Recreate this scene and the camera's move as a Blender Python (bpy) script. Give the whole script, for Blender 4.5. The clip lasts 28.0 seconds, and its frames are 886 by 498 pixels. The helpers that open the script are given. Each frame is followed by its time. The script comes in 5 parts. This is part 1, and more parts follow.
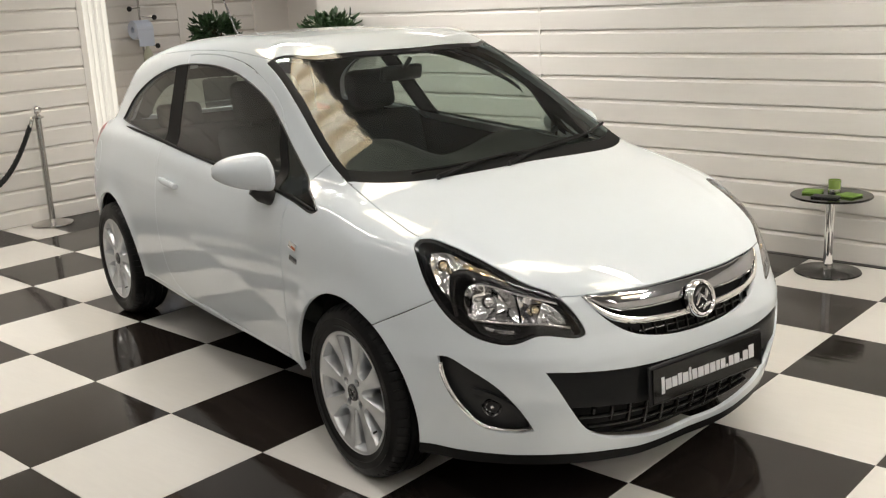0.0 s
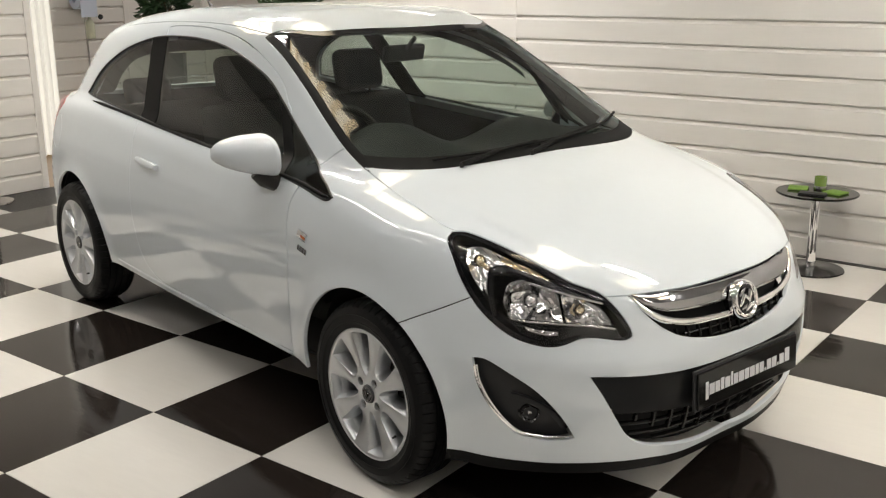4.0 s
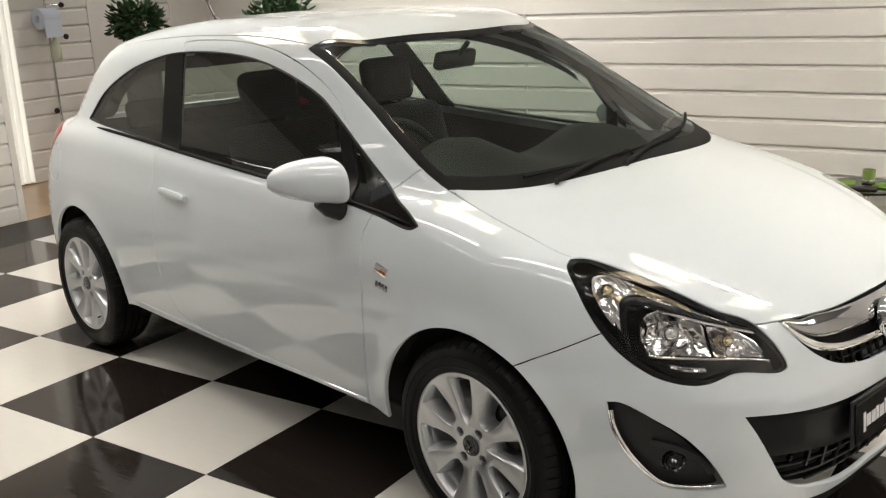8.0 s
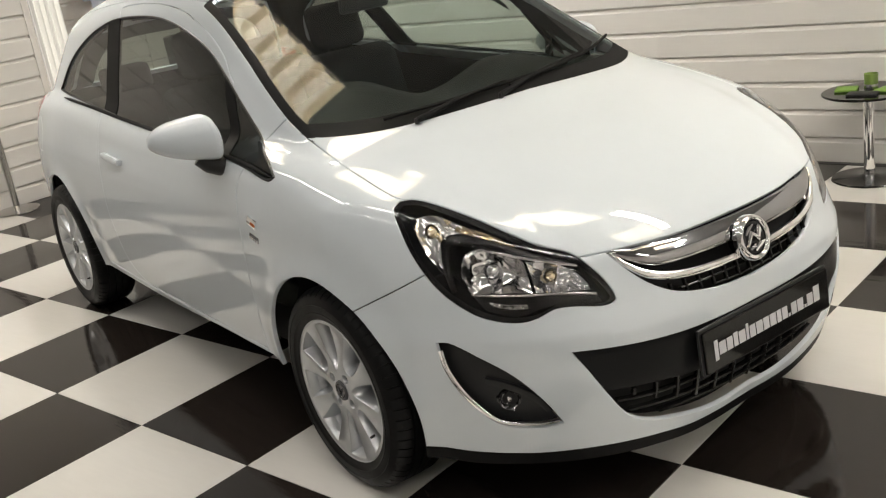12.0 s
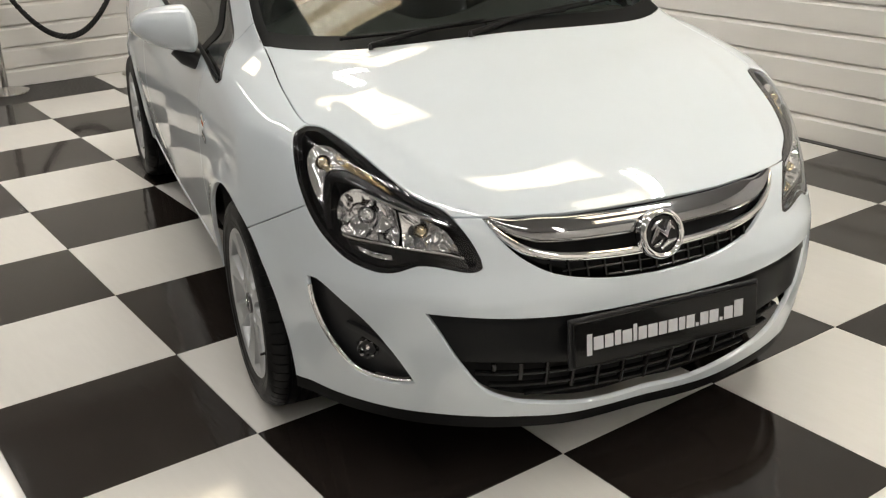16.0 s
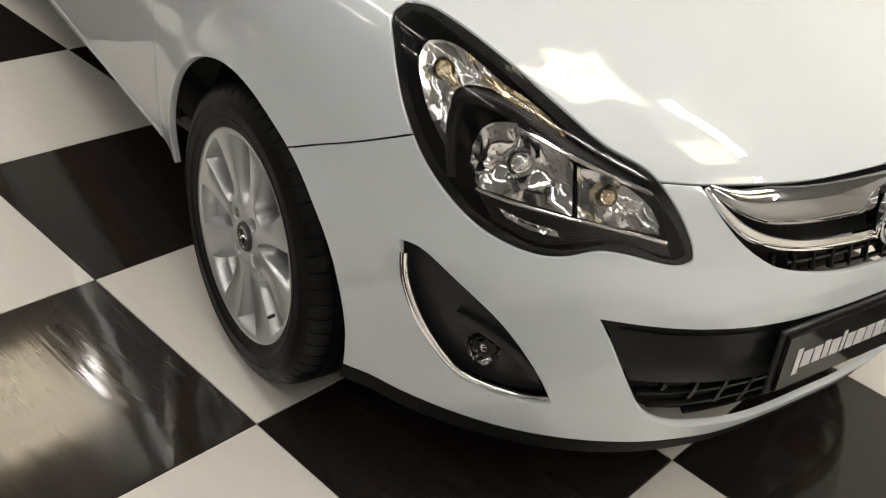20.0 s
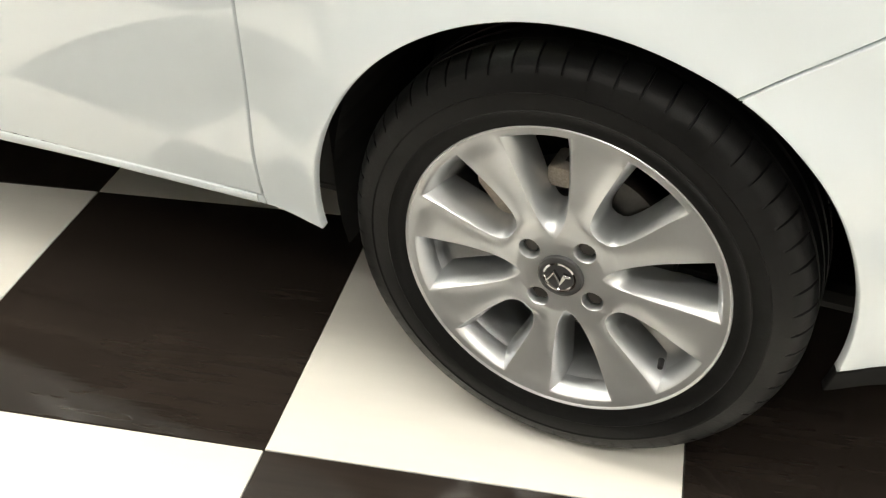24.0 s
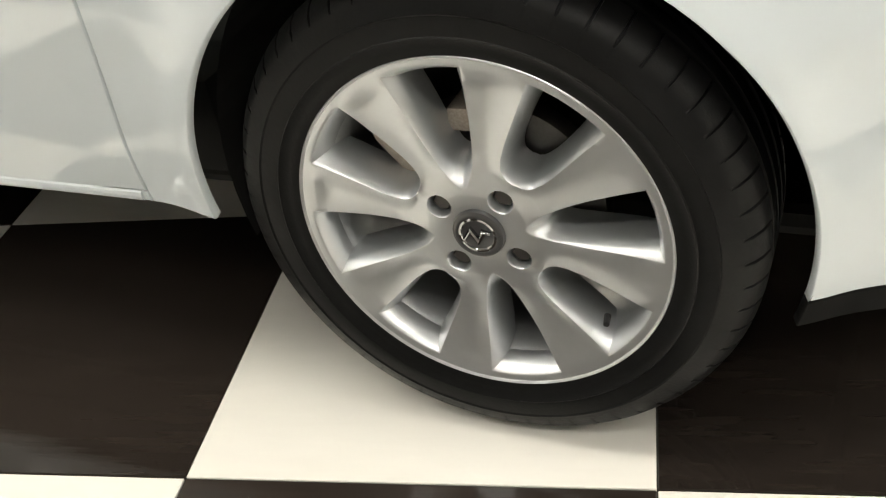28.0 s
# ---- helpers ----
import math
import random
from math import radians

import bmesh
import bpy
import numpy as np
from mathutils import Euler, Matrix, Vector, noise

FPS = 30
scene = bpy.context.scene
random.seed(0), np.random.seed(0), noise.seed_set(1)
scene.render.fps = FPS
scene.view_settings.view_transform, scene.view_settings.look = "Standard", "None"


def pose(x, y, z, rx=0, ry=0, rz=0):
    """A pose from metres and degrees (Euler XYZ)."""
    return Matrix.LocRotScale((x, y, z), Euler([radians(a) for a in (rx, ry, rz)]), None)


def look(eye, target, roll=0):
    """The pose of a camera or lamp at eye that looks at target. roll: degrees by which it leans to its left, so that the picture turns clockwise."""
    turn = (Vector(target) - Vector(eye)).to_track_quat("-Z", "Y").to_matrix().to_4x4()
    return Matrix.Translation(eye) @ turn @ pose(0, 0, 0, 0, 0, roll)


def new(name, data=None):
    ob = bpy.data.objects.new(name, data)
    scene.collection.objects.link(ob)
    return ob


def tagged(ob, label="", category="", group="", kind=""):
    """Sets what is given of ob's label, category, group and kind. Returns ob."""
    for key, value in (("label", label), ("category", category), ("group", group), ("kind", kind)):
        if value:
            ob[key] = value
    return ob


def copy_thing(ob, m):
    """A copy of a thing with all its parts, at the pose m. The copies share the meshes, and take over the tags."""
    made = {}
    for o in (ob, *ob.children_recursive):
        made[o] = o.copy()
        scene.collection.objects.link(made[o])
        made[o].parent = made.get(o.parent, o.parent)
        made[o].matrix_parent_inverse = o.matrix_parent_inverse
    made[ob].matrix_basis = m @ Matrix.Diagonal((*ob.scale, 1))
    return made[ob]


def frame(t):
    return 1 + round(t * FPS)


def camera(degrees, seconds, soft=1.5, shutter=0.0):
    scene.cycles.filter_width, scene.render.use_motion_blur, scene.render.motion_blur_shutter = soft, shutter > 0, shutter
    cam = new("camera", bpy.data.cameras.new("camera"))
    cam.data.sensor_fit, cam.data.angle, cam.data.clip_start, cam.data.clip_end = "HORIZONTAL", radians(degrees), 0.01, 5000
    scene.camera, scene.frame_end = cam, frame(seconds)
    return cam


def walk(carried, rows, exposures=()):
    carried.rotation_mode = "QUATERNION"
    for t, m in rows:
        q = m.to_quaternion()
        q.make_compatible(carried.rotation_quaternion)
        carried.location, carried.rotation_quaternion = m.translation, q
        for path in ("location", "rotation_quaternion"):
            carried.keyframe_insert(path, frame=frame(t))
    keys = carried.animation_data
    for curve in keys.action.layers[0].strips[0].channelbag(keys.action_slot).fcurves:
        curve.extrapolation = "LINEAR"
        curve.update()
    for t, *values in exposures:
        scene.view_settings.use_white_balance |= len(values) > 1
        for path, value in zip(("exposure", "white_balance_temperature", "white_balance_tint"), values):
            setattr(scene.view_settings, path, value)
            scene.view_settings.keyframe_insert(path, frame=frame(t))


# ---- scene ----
cam = camera(48.2, 28.0, soft=1.25)
PATH = [
    (0, (3.412, -2.033, 1.621), (2.107, -0.601, 1.123), -2.7),
    (0.5, (3.414, -2.008, 1.619), (2.094, -0.591, 1.119), -3.0),
    (1, (3.38, -2.009, 1.62), (2.058, -0.598, 1.108), -2.8),
    (1.5, (3.334, -2.019, 1.612), (2.021, -0.602, 1.097), -2.3),
    (2, (3.28, -2.04, 1.614), (1.998, -0.593, 1.102), -2.0),
    (2.5, (3.214, -2.061, 1.613), (1.964, -0.587, 1.102), -1.6),
    (4.5, (2.934, -2.097, 1.589), (1.771, -0.561, 1.05), -0.3),
    (5, (2.864, -1.998, 1.581), (1.691, -0.478, 1.02), -0.8),
    (5.5, (2.81, -1.949, 1.591), (1.626, -0.422, 1.075), -0.6),
    (6, (2.734, -1.935, 1.584), (1.579, -0.391, 1.054), -0.2),
    (6.5, (2.61, -1.983, 1.58), (1.513, -0.398, 1.047), -0.7),
    (7, (2.515, -2.034, 1.589), (1.451, -0.419, 1.078), -0.5),
    (7.5, (2.443, -2.056, 1.584), (1.357, -0.457, 1.072), -1.3),
    (8, (2.43, -2.049, 1.585), (1.337, -0.458, 1.062), -2.7),
    (8.5, (2.48, -2.009, 1.563), (1.381, -0.42, 1.047), -3.5),
    (9, (2.593, -1.987, 1.554), (1.454, -0.43, 1.028), -3.4),
    (9.5, (2.71, -1.95, 1.544), (1.521, -0.439, 0.994), -4.6),
    (10, (2.781, -1.927, 1.543), (1.558, -0.446, 0.987), -5.8),
    (10.5, (2.843, -1.854, 1.529), (1.611, -0.387, 0.954), -5.9),
    (11, (2.919, -1.729, 1.533), (1.665, -0.28, 0.96), -6.0),
    (11.5, (2.965, -1.623, 1.531), (1.699, -0.198, 0.927), -7.6),
    (13.5, (3.307, -1.381, 1.526), (1.893, -0.117, 0.892), -9.1),
    (14, (3.3, -1.255, 1.52), (1.86, -0.034, 0.86), -7.4),
    (14.5, (3.306, -1.165, 1.52), (1.86, 0.019, 0.809), -7.0),
    (15, (3.364, -1.075, 1.512), (1.887, 0.066, 0.793), -5.6),
    (15.5, (3.446, -0.983, 1.51), (1.933, 0.117, 0.802), -3.3),
    (16, (3.472, -0.935, 1.492), (1.95, 0.131, 0.751), -1.8),
    (16.5, (3.415, -0.879, 1.471), (1.908, 0.168, 0.675), -2.0),
    (17, (3.255, -0.863, 1.457), (1.808, 0.251, 0.643), -0.1),
    (17.5, (3.05, -0.869, 1.444), (1.698, 0.323, 0.578), 3.9),
    (18, (2.941, -0.853, 1.418), (1.672, 0.355, 0.454), 4.8),
    (18.5, (2.814, -0.805, 1.401), (1.571, 0.403, 0.404), 4.3),
    (19, (2.664, -0.761, 1.379), (1.442, 0.407, 0.31), 5.9),
    (19.5, (2.514, -0.816, 1.363), (1.385, 0.443, 0.295), 9.5),
    (20, (2.343, -0.938, 1.391), (1.291, 0.384, 0.32), 9.5),
    (20.5, (2.204, -1.006, 1.386), (1.149, 0.348, 0.36), 11.0),
    (21, (2.025, -1.017, 1.411), (0.916, 0.341, 0.449), 8.9),
    (21.5, (1.878, -0.988, 1.421), (0.736, 0.389, 0.525), 7.5),
    (23.5, (1.291, -0.969, 1.223), (0.636, 0.573, 0.13), -2.4),
    (24, (1.135, -0.895, 1.098), (0.717, 0.653, -0.099), -3.4),
    (24.5, (1.068, -0.866, 1.036), (0.686, 0.737, -0.097), -5.5),
    (25, (1.095, -0.838, 1.013), (0.683, 0.792, -0.07), -6.6),
    (25.5, (1.168, -0.799, 0.986), (0.763, 0.834, -0.096), -9.7),
    (26, (1.211, -0.779, 0.949), (0.79, 0.836, -0.154), -11.0),
    (26.5, (1.211, -0.773, 0.936), (0.78, 0.839, -0.167), -10.5),
    (27, (1.214, -0.776, 0.937), (0.765, 0.826, -0.172), -10.9),
    (27.5, (1.219, -0.779, 0.934), (0.768, 0.817, -0.183), -11.3),
    (28, (1.223, -0.779, 0.935), (0.781, 0.79, -0.226), -10.9),
]
walk(cam, [(t, look(eye, target, roll)) for t, eye, target, roll in PATH],
     exposures=[(0.0, -0.14, 6400, 10), (6.0, -0.15, 6400, 10), (8.0, -0.11, 6450, 10), (10.0, -0.20, 6450, 10), (15.0, -0.23, 6350, 9), (18.0, -0.33, 6250, 10), (20.0, -0.20, 6550, 10), (21.5, -0.10, 6600, 9),
                (23.6, 1.10, 6600, 5), (24.4, 1.30, 6600, 5), (25.5, 1.23, 6600, 5), (28.0, 0.99, 6550, 5)])

# ---- light: pale sky outside, ceiling lamps within ----
world = bpy.data.worlds.new("world")
scene.world = world
world.use_nodes = True
sky = world.node_tree.nodes["Background"]
sky.inputs["Color"].default_value = (1.0, 0.95, 0.88, 1)
sky.inputs["Strength"].default_value = 0.25


# ---- materials ----
def mat(name, color, rough=0.5, metal=0.0, spec=0.5, coat=0.0, alpha=1.0, glass=0.0, ior=1.45, emit=None, power=0.0):
    m = bpy.data.materials.new(name)
    m.use_nodes = True
    b = m.node_tree.nodes["Principled BSDF"]
    b.inputs["Base Color"].default_value = (*color, 1)
    b.inputs["Roughness"].default_value = rough
    b.inputs["Metallic"].default_value = metal
    b.inputs["Specular IOR Level"].default_value = spec
    b.inputs["Coat Weight"].default_value = coat
    b.inputs["Coat Roughness"].default_value = 0.0
    b.inputs["Coat IOR"].default_value = 1.75
    b.inputs["Transmission Weight"].default_value = glass
    b.inputs["IOR"].default_value = ior
    b.inputs["Alpha"].default_value = alpha
    if emit:
        b.inputs["Emission Color"].default_value = (*emit, 1)
        b.inputs["Emission Strength"].default_value = power
    return m


def vary(m, scale, amount, detail=4.0, rough=0.0, bump=0.0, bump_scale=None, per_object=0.0, stretch=(1, 1, 1)):
    """Grain and stains: the base colour is lightened and darkened by noise at two sizes, with roughness and relief."""
    t, n = m.node_tree, m.node_tree.nodes
    b = n["Principled BSDF"]
    co, mp = n.new("ShaderNodeTexCoord"), n.new("ShaderNodeMapping")
    mp.inputs["Scale"].default_value = stretch
    t.links.new(co.outputs["Object"], mp.inputs["Vector"])
    big, small = n.new("ShaderNodeTexNoise"), n.new("ShaderNodeTexNoise")
    for tex, s in ((big, scale), (small, scale * 9)):
        tex.inputs["Scale"].default_value = s
        tex.inputs["Detail"].default_value = detail
        t.links.new(mp.outputs["Vector"], tex.inputs["Vector"])
    add = n.new("ShaderNodeMath")
    add.operation = "ADD"
    t.links.new(big.outputs["Fac"], add.inputs[0])
    t.links.new(small.outputs["Fac"], add.inputs[1])
    last = add.outputs[0]
    if per_object:
        info, mul, more = n.new("ShaderNodeObjectInfo"), n.new("ShaderNodeMath"), n.new("ShaderNodeMath")
        mul.operation, more.operation = "MULTIPLY", "ADD"
        mul.inputs[1].default_value = per_object
        t.links.new(info.outputs["Random"], mul.inputs[0])
        t.links.new(mul.outputs[0], more.inputs[0])
        t.links.new(last, more.inputs[1])
        last = more.outputs[0]
    rng = n.new("ShaderNodeMapRange")
    rng.inputs["From Min"].default_value, rng.inputs["From Max"].default_value = 0.5, 1.5 + per_object
    rng.inputs["To Min"].default_value, rng.inputs["To Max"].default_value = 1 - amount, 1 + amount
    t.links.new(last, rng.inputs["Value"])
    mix = n.new("ShaderNodeMix")
    mix.data_type, mix.blend_type = "RGBA", "MULTIPLY"
    mix.inputs["Factor"].default_value = 1
    mix.inputs["A"].default_value = b.inputs["Base Color"].default_value
    t.links.new(rng.outputs["Result"], mix.inputs["B"])
    t.links.new(mix.outputs["Result"], b.inputs["Base Color"])
    if rough:
        r = n.new("ShaderNodeMapRange")
        r.inputs["From Min"].default_value, r.inputs["From Max"].default_value = 0.3, 0.7
        base = b.inputs["Roughness"].default_value
        r.inputs["To Min"].default_value, r.inputs["To Max"].default_value = max(base - rough, 0.01), base + rough
        t.links.new(big.outputs["Fac"], r.inputs["Value"])
        t.links.new(r.outputs["Result"], b.inputs["Roughness"])
    if bump:
        bp = n.new("ShaderNodeBump")
        bp.inputs["Strength"].default_value = 1.0
        bp.inputs["Distance"].default_value = bump
        src = small
        if bump_scale:
            src = n.new("ShaderNodeTexNoise")
            src.inputs["Scale"].default_value = bump_scale
            src.inputs["Detail"].default_value = 3
            t.links.new(mp.outputs["Vector"], src.inputs["Vector"])
        t.links.new(src.outputs["Fac"], bp.inputs["Height"])
        t.links.new(bp.outputs["Normal"], b.inputs["Normal"])
    return m


def pane_material(name, tint, gloss=0.06, rough=0.0):
    """Thin glass: it lets light straight through with a tint and mirrors by Fresnel."""
    m = bpy.data.materials.new(name)
    m.use_nodes = True
    t, n = m.node_tree, m.node_tree.nodes
    n.remove(n["Principled BSDF"])
    clear, shine, mix, lw = n.new("ShaderNodeBsdfTransparent"), n.new("ShaderNodeBsdfGlossy"), n.new("ShaderNodeMixShader"), n.new("ShaderNodeLayerWeight")
    clear.inputs["Color"].default_value = (*tint, 1)
    shine.inputs["Roughness"].default_value = rough
    lw.inputs["Blend"].default_value = 0.5
    power, scale = n.new("ShaderNodeMath"), n.new("ShaderNodeMath")
    power.operation, scale.operation = "POWER", "MULTIPLY_ADD"
    power.inputs[1].default_value = 4.2
    scale.inputs[1].default_value, scale.inputs[2].default_value = 1 - gloss, gloss
    t.links.new(lw.outputs["Facing"], power.inputs[0])
    t.links.new(power.outputs[0], scale.inputs[0])
    t.links.new(scale.outputs[0], mix.inputs["Fac"])
    t.links.new(clear.outputs[0], mix.inputs[1])
    t.links.new(shine.outputs[0], mix.inputs[2])
    t.links.new(mix.outputs[0], n["Material Output"].inputs["Surface"])
    return m


PAINT = vary(mat("white_car_paint", (0.69, 0.745, 0.792), 0.6, spec=0.0, coat=1.0), 3.0, 0.012)
TILE_W = vary(mat("white_floor_tile", (0.72, 0.70, 0.66), 0.075, spec=0.5), 2.2, 0.05, rough=0.03, per_object=0.3, bump=0.0004, bump_scale=5, stretch=(0.4, 2.5, 1))
TILE_B = vary(mat("black_floor_tile", (0.021, 0.0165, 0.014), 0.09, spec=0.55), 2.5, 0.55, rough=0.03, per_object=0.5, bump=0.0004, bump_scale=9, stretch=(0.3, 3.2, 1))
TILE_MATT = vary(mat("matt_black_floor_tile", (0.026, 0.024, 0.022), 0.42, spec=0.35), 60, 0.5, rough=0.1, bump=0.0006, bump_scale=160)
WALL = vary(mat("white_wall_board", (0.80, 0.775, 0.74), 0.38), 1.6, 0.03, bump=0.0006, bump_scale=14, stretch=(0.3, 0.3, 2))
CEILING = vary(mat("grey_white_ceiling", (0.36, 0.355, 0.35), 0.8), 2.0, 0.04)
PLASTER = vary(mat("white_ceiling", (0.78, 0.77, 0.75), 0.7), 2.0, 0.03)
DARK_SKIRT = vary(mat("dark_edge_strip", (0.03, 0.028, 0.026), 0.4), 4, 0.2)
RUBBER = vary(mat("black_tyre_rubber", (0.0055, 0.0055, 0.0058), 0.44, spec=0.22), 9, 0.3, rough=0.12, bump=0.0003, bump_scale=220)
ALLOY = vary(mat("silver_alloy", (0.62, 0.638, 0.66), 0.34, metal=0.82, spec=0.5), 14, 0.03, rough=0.012)
ALLOY_IN = vary(mat("silver_alloy_barrel", (0.64, 0.655, 0.675), 0.32, metal=0.80), 14, 0.05)
CHROME = mat("chrome", (0.93, 0.93, 0.94), 0.05, metal=1.0)
BOWL_CHROME = mat("bright_reflector_chrome", (0.90, 0.90, 0.91), 0.09, metal=1.0)
DARK_CHROME = mat("dark_chrome", (0.40, 0.40, 0.41), 0.05, metal=1.0)
SMOKED = mat("smoked_black_lamp_plastic", (0.010, 0.010, 0.011), 0.11, spec=0.55)
# The amber bulb's reflection is put into this chrome's colour.
WARM_CHROME = mat("amber_tinted_chrome", (0.86, 0.74, 0.52), 0.08, metal=1.0)
STEEL = vary(mat("brushed_steel", (0.55, 0.54, 0.52), 0.22, metal=1.0), 30, 0.06, stretch=(1, 1, 0.1))
CALIPER = vary(mat("weathered_caliper_steel", (0.42, 0.37, 0.32), 0.5, metal=0.5), 40, 0.35, rough=0.1)
CAP_GREY = mat("dark_grey_wheel_cap", (0.10, 0.10, 0.105), 0.28, metal=0.6)
DISC = vary(mat("brake_disc_steel", (0.12, 0.115, 0.11), 0.45, metal=1.0), 30, 0.15)
BLACK = vary(mat("black_plastic", (0.018, 0.018, 0.019), 0.42), 12, 0.12, bump=0.0002, bump_scale=600)
BAND = vary(mat("dark_grey_bumper_plastic", (0.009, 0.0095, 0.010), 0.30, spec=0.22), 10, 0.1, bump=0.0002, bump_scale=700)
GLOSS_BLACK = mat("gloss_black", (0.008, 0.008, 0.009), 0.06)
PLATE_BLACK = mat("black_acrylic_plate", (0.006, 0.006, 0.006), 0.08, spec=0.25)
MESH_BLACK = vary(mat("black_grille_plastic", (0.009, 0.009, 0.009), 0.24, spec=0.45), 12, 0.1)
SCUTTLE = vary(mat("black_scuttle", (0.007, 0.007, 0.007), 0.55, spec=0.12), 9, 0.1)
# Black inner parts, and shade put into colour in hollows and under the body.
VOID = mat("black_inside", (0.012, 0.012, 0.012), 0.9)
TRIM = vary(mat("dark_grey_trim", (0.013, 0.0135, 0.014), 0.6, spec=0.3), 8, 0.15, bump=0.0003, bump_scale=400)
SEAT = vary(mat("dark_grey_seat_fabric", (0.030, 0.031, 0.034), 0.85, spec=0.2), 9, 0.2, bump=0.0005, bump_scale=500)
LINER = vary(mat("light_grey_headlining", (0.36, 0.355, 0.34), 0.9, spec=0.1), 9, 0.06)
GLASS = pane_material("tinted_car_glass", (0.72, 0.79, 0.745), 0.045)
SIDE_GLASS = pane_material("tinted_side_glass", (0.68, 0.75, 0.705), 0.09)
LENS = pane_material("clear_lamp_lens", (0.98, 0.98, 0.985), 0.04)
AMBER = mat("amber_lamp", (0.50, 0.12, 0.03), 0.2, coat=0.6)
RED = mat("red_lamp", (0.45, 0.02, 0.02), 0.12, coat=1.0)
WHITE_INK = mat("pale_grey_lettering", (0.60, 0.60, 0.62), 0.5)
LEAF = vary(mat("green_leaf", (0.030, 0.068, 0.024), 0.45), 6, 0.35, per_object=0.4)
STEM = vary(mat("brown_stem", (0.10, 0.07, 0.04), 0.7), 8, 0.2)
POT = vary(mat("dark_planter", (0.05, 0.05, 0.05), 0.5), 8, 0.15)
GREEN = vary(mat("lime_green_cloth", (0.19, 0.33, 0.06), 0.7), 9, 0.1)
GREEN_GLASS = mat("lime_green_glass", (0.22, 0.32, 0.08), 0.12, coat=0.4)
BLACK_GLASS = mat("black_glass_top", (0.012, 0.011, 0.010), 0.05)
ROPE = vary(mat("black_velvet_rope", (0.010, 0.010, 0.010), 0.8), 60, 0.3)
WOOD = vary(mat("pale_wood_floor", (0.45, 0.30, 0.17), 0.35), 3, 0.15, stretch=(0.3, 3, 1))
CURTAIN = mat("glowing_curtain", (0.85, 0.84, 0.80), 0.8, emit=(1.0, 0.95, 0.85), power=0.35)
# Blades glow by themselves in place of lamp light spread through them.
LOUVRE = mat("self_lit_louvre", (0.75, 0.70, 0.60), 0.5, emit=(1.0, 0.80, 0.50), power=4.0)
LIT = mat("lit_tube", (0.9, 0.9, 0.9), 0.5, emit=(1.0, 0.965, 0.90), power=108.0)


# ---- building blocks ----
def part(name, bm, material, parent=None, label="", smooth=False):
    me = bpy.data.meshes.new(name)
    bm.to_mesh(me)
    bm.free()
    if smooth:
        me.polygons.foreach_set("use_smooth", [True] * len(me.polygons))
        me.set_sharp_from_angle(angle=radians(38))
    me.materials.append(material)
    ob = new(name, me)
    ob.parent = parent
    return tagged(ob, label)


def thing(name, m, label, category, group="", kind=""):
    ob = new(name)
    ob.matrix_basis = m
    return tagged(ob, label, category, group, kind)


def box(bm, x0, x1, y0, y1, z0, z1, bevel=0.0, seg=2):
    r = bmesh.ops.create_cube(bm, size=1)
    for v in r["verts"]:
        v.co = Vector(((x0 + x1) / 2 + v.co.x * (x1 - x0), (y0 + y1) / 2 + v.co.y * (y1 - y0), (z0 + z1) / 2 + v.co.z * (z1 - z0)))
    if bevel:
        es = list({e for v in r["verts"] for e in v.link_edges})
        bmesh.ops.bevel(bm, geom=es, offset=bevel, segments=seg, affect="EDGES", profile=0.5)
    return bm


def boxed(*a, **k):
    return box(bmesh.new(), *a, **k)


def lathe(profile, n=48, axis="z", close=False):
    """A turned form: (radius, height) pairs round an axis."""
    bm = bmesh.new()
    rings = []
    for r, h in profile:
        ring = []
        for i in range(n):
            a = 2 * math.pi * i / n
            c, s = r * math.cos(a), r * math.sin(a)
            ring.append(bm.verts.new({"z": (c, s, h), "y": (c, h, s), "x": (h, c, s)}[axis]))
        rings.append(ring)
    pairs = list(zip(rings, rings[1:])) + ([(rings[-1], rings[0])] if close else [])
    for a, b in pairs:
        for i in range(n):
            bm.faces.new((a[i], a[(i + 1) % n], b[(i + 1) % n], b[i]))
    if not close:
        for ring in (rings[0], rings[-1]):
            if (ring[0].co - ring[n // 2].co).length > 1e-4:
                bm.faces.new(ring)
    bmesh.ops.remove_doubles(bm, verts=bm.verts, dist=1e-6)
    bmesh.ops.recalc_face_normals(bm, faces=bm.faces)
    return bm


def tube(points, radius, n=10, caps=True):
    """A round bar along the points; radius may be a list."""
    bm = bmesh.new()
    pts = [Vector(p) for p in points]
    rad = radius if isinstance(radius, (list, tuple)) else [radius] * len(pts)
    up = Vector((0, 0, 1))
    rings = []
    for i, p in enumerate(pts):
        d = (pts[min(i + 1, len(pts) - 1)] - pts[max(i - 1, 0)]).normalized()
        side = d.cross(up)
        if side.length < 0.05:
            side = d.cross(Vector((0, 1, 0)))
        side.normalize()
        top = side.cross(d)
        rings.append([bm.verts.new(p + rad[i] * (math.cos(2 * math.pi * k / n) * side + math.sin(2 * math.pi * k / n) * top)) for k in range(n)])
    for a, b in zip(rings, rings[1:]):
        for k in range(n):
            bm.faces.new((a[k], a[(k + 1) % n], b[(k + 1) % n], b[k]))
    if caps:
        bm.faces.new(rings[0][::-1]), bm.faces.new(rings[-1])
    bmesh.ops.recalc_face_normals(bm, faces=bm.faces)
    return bm


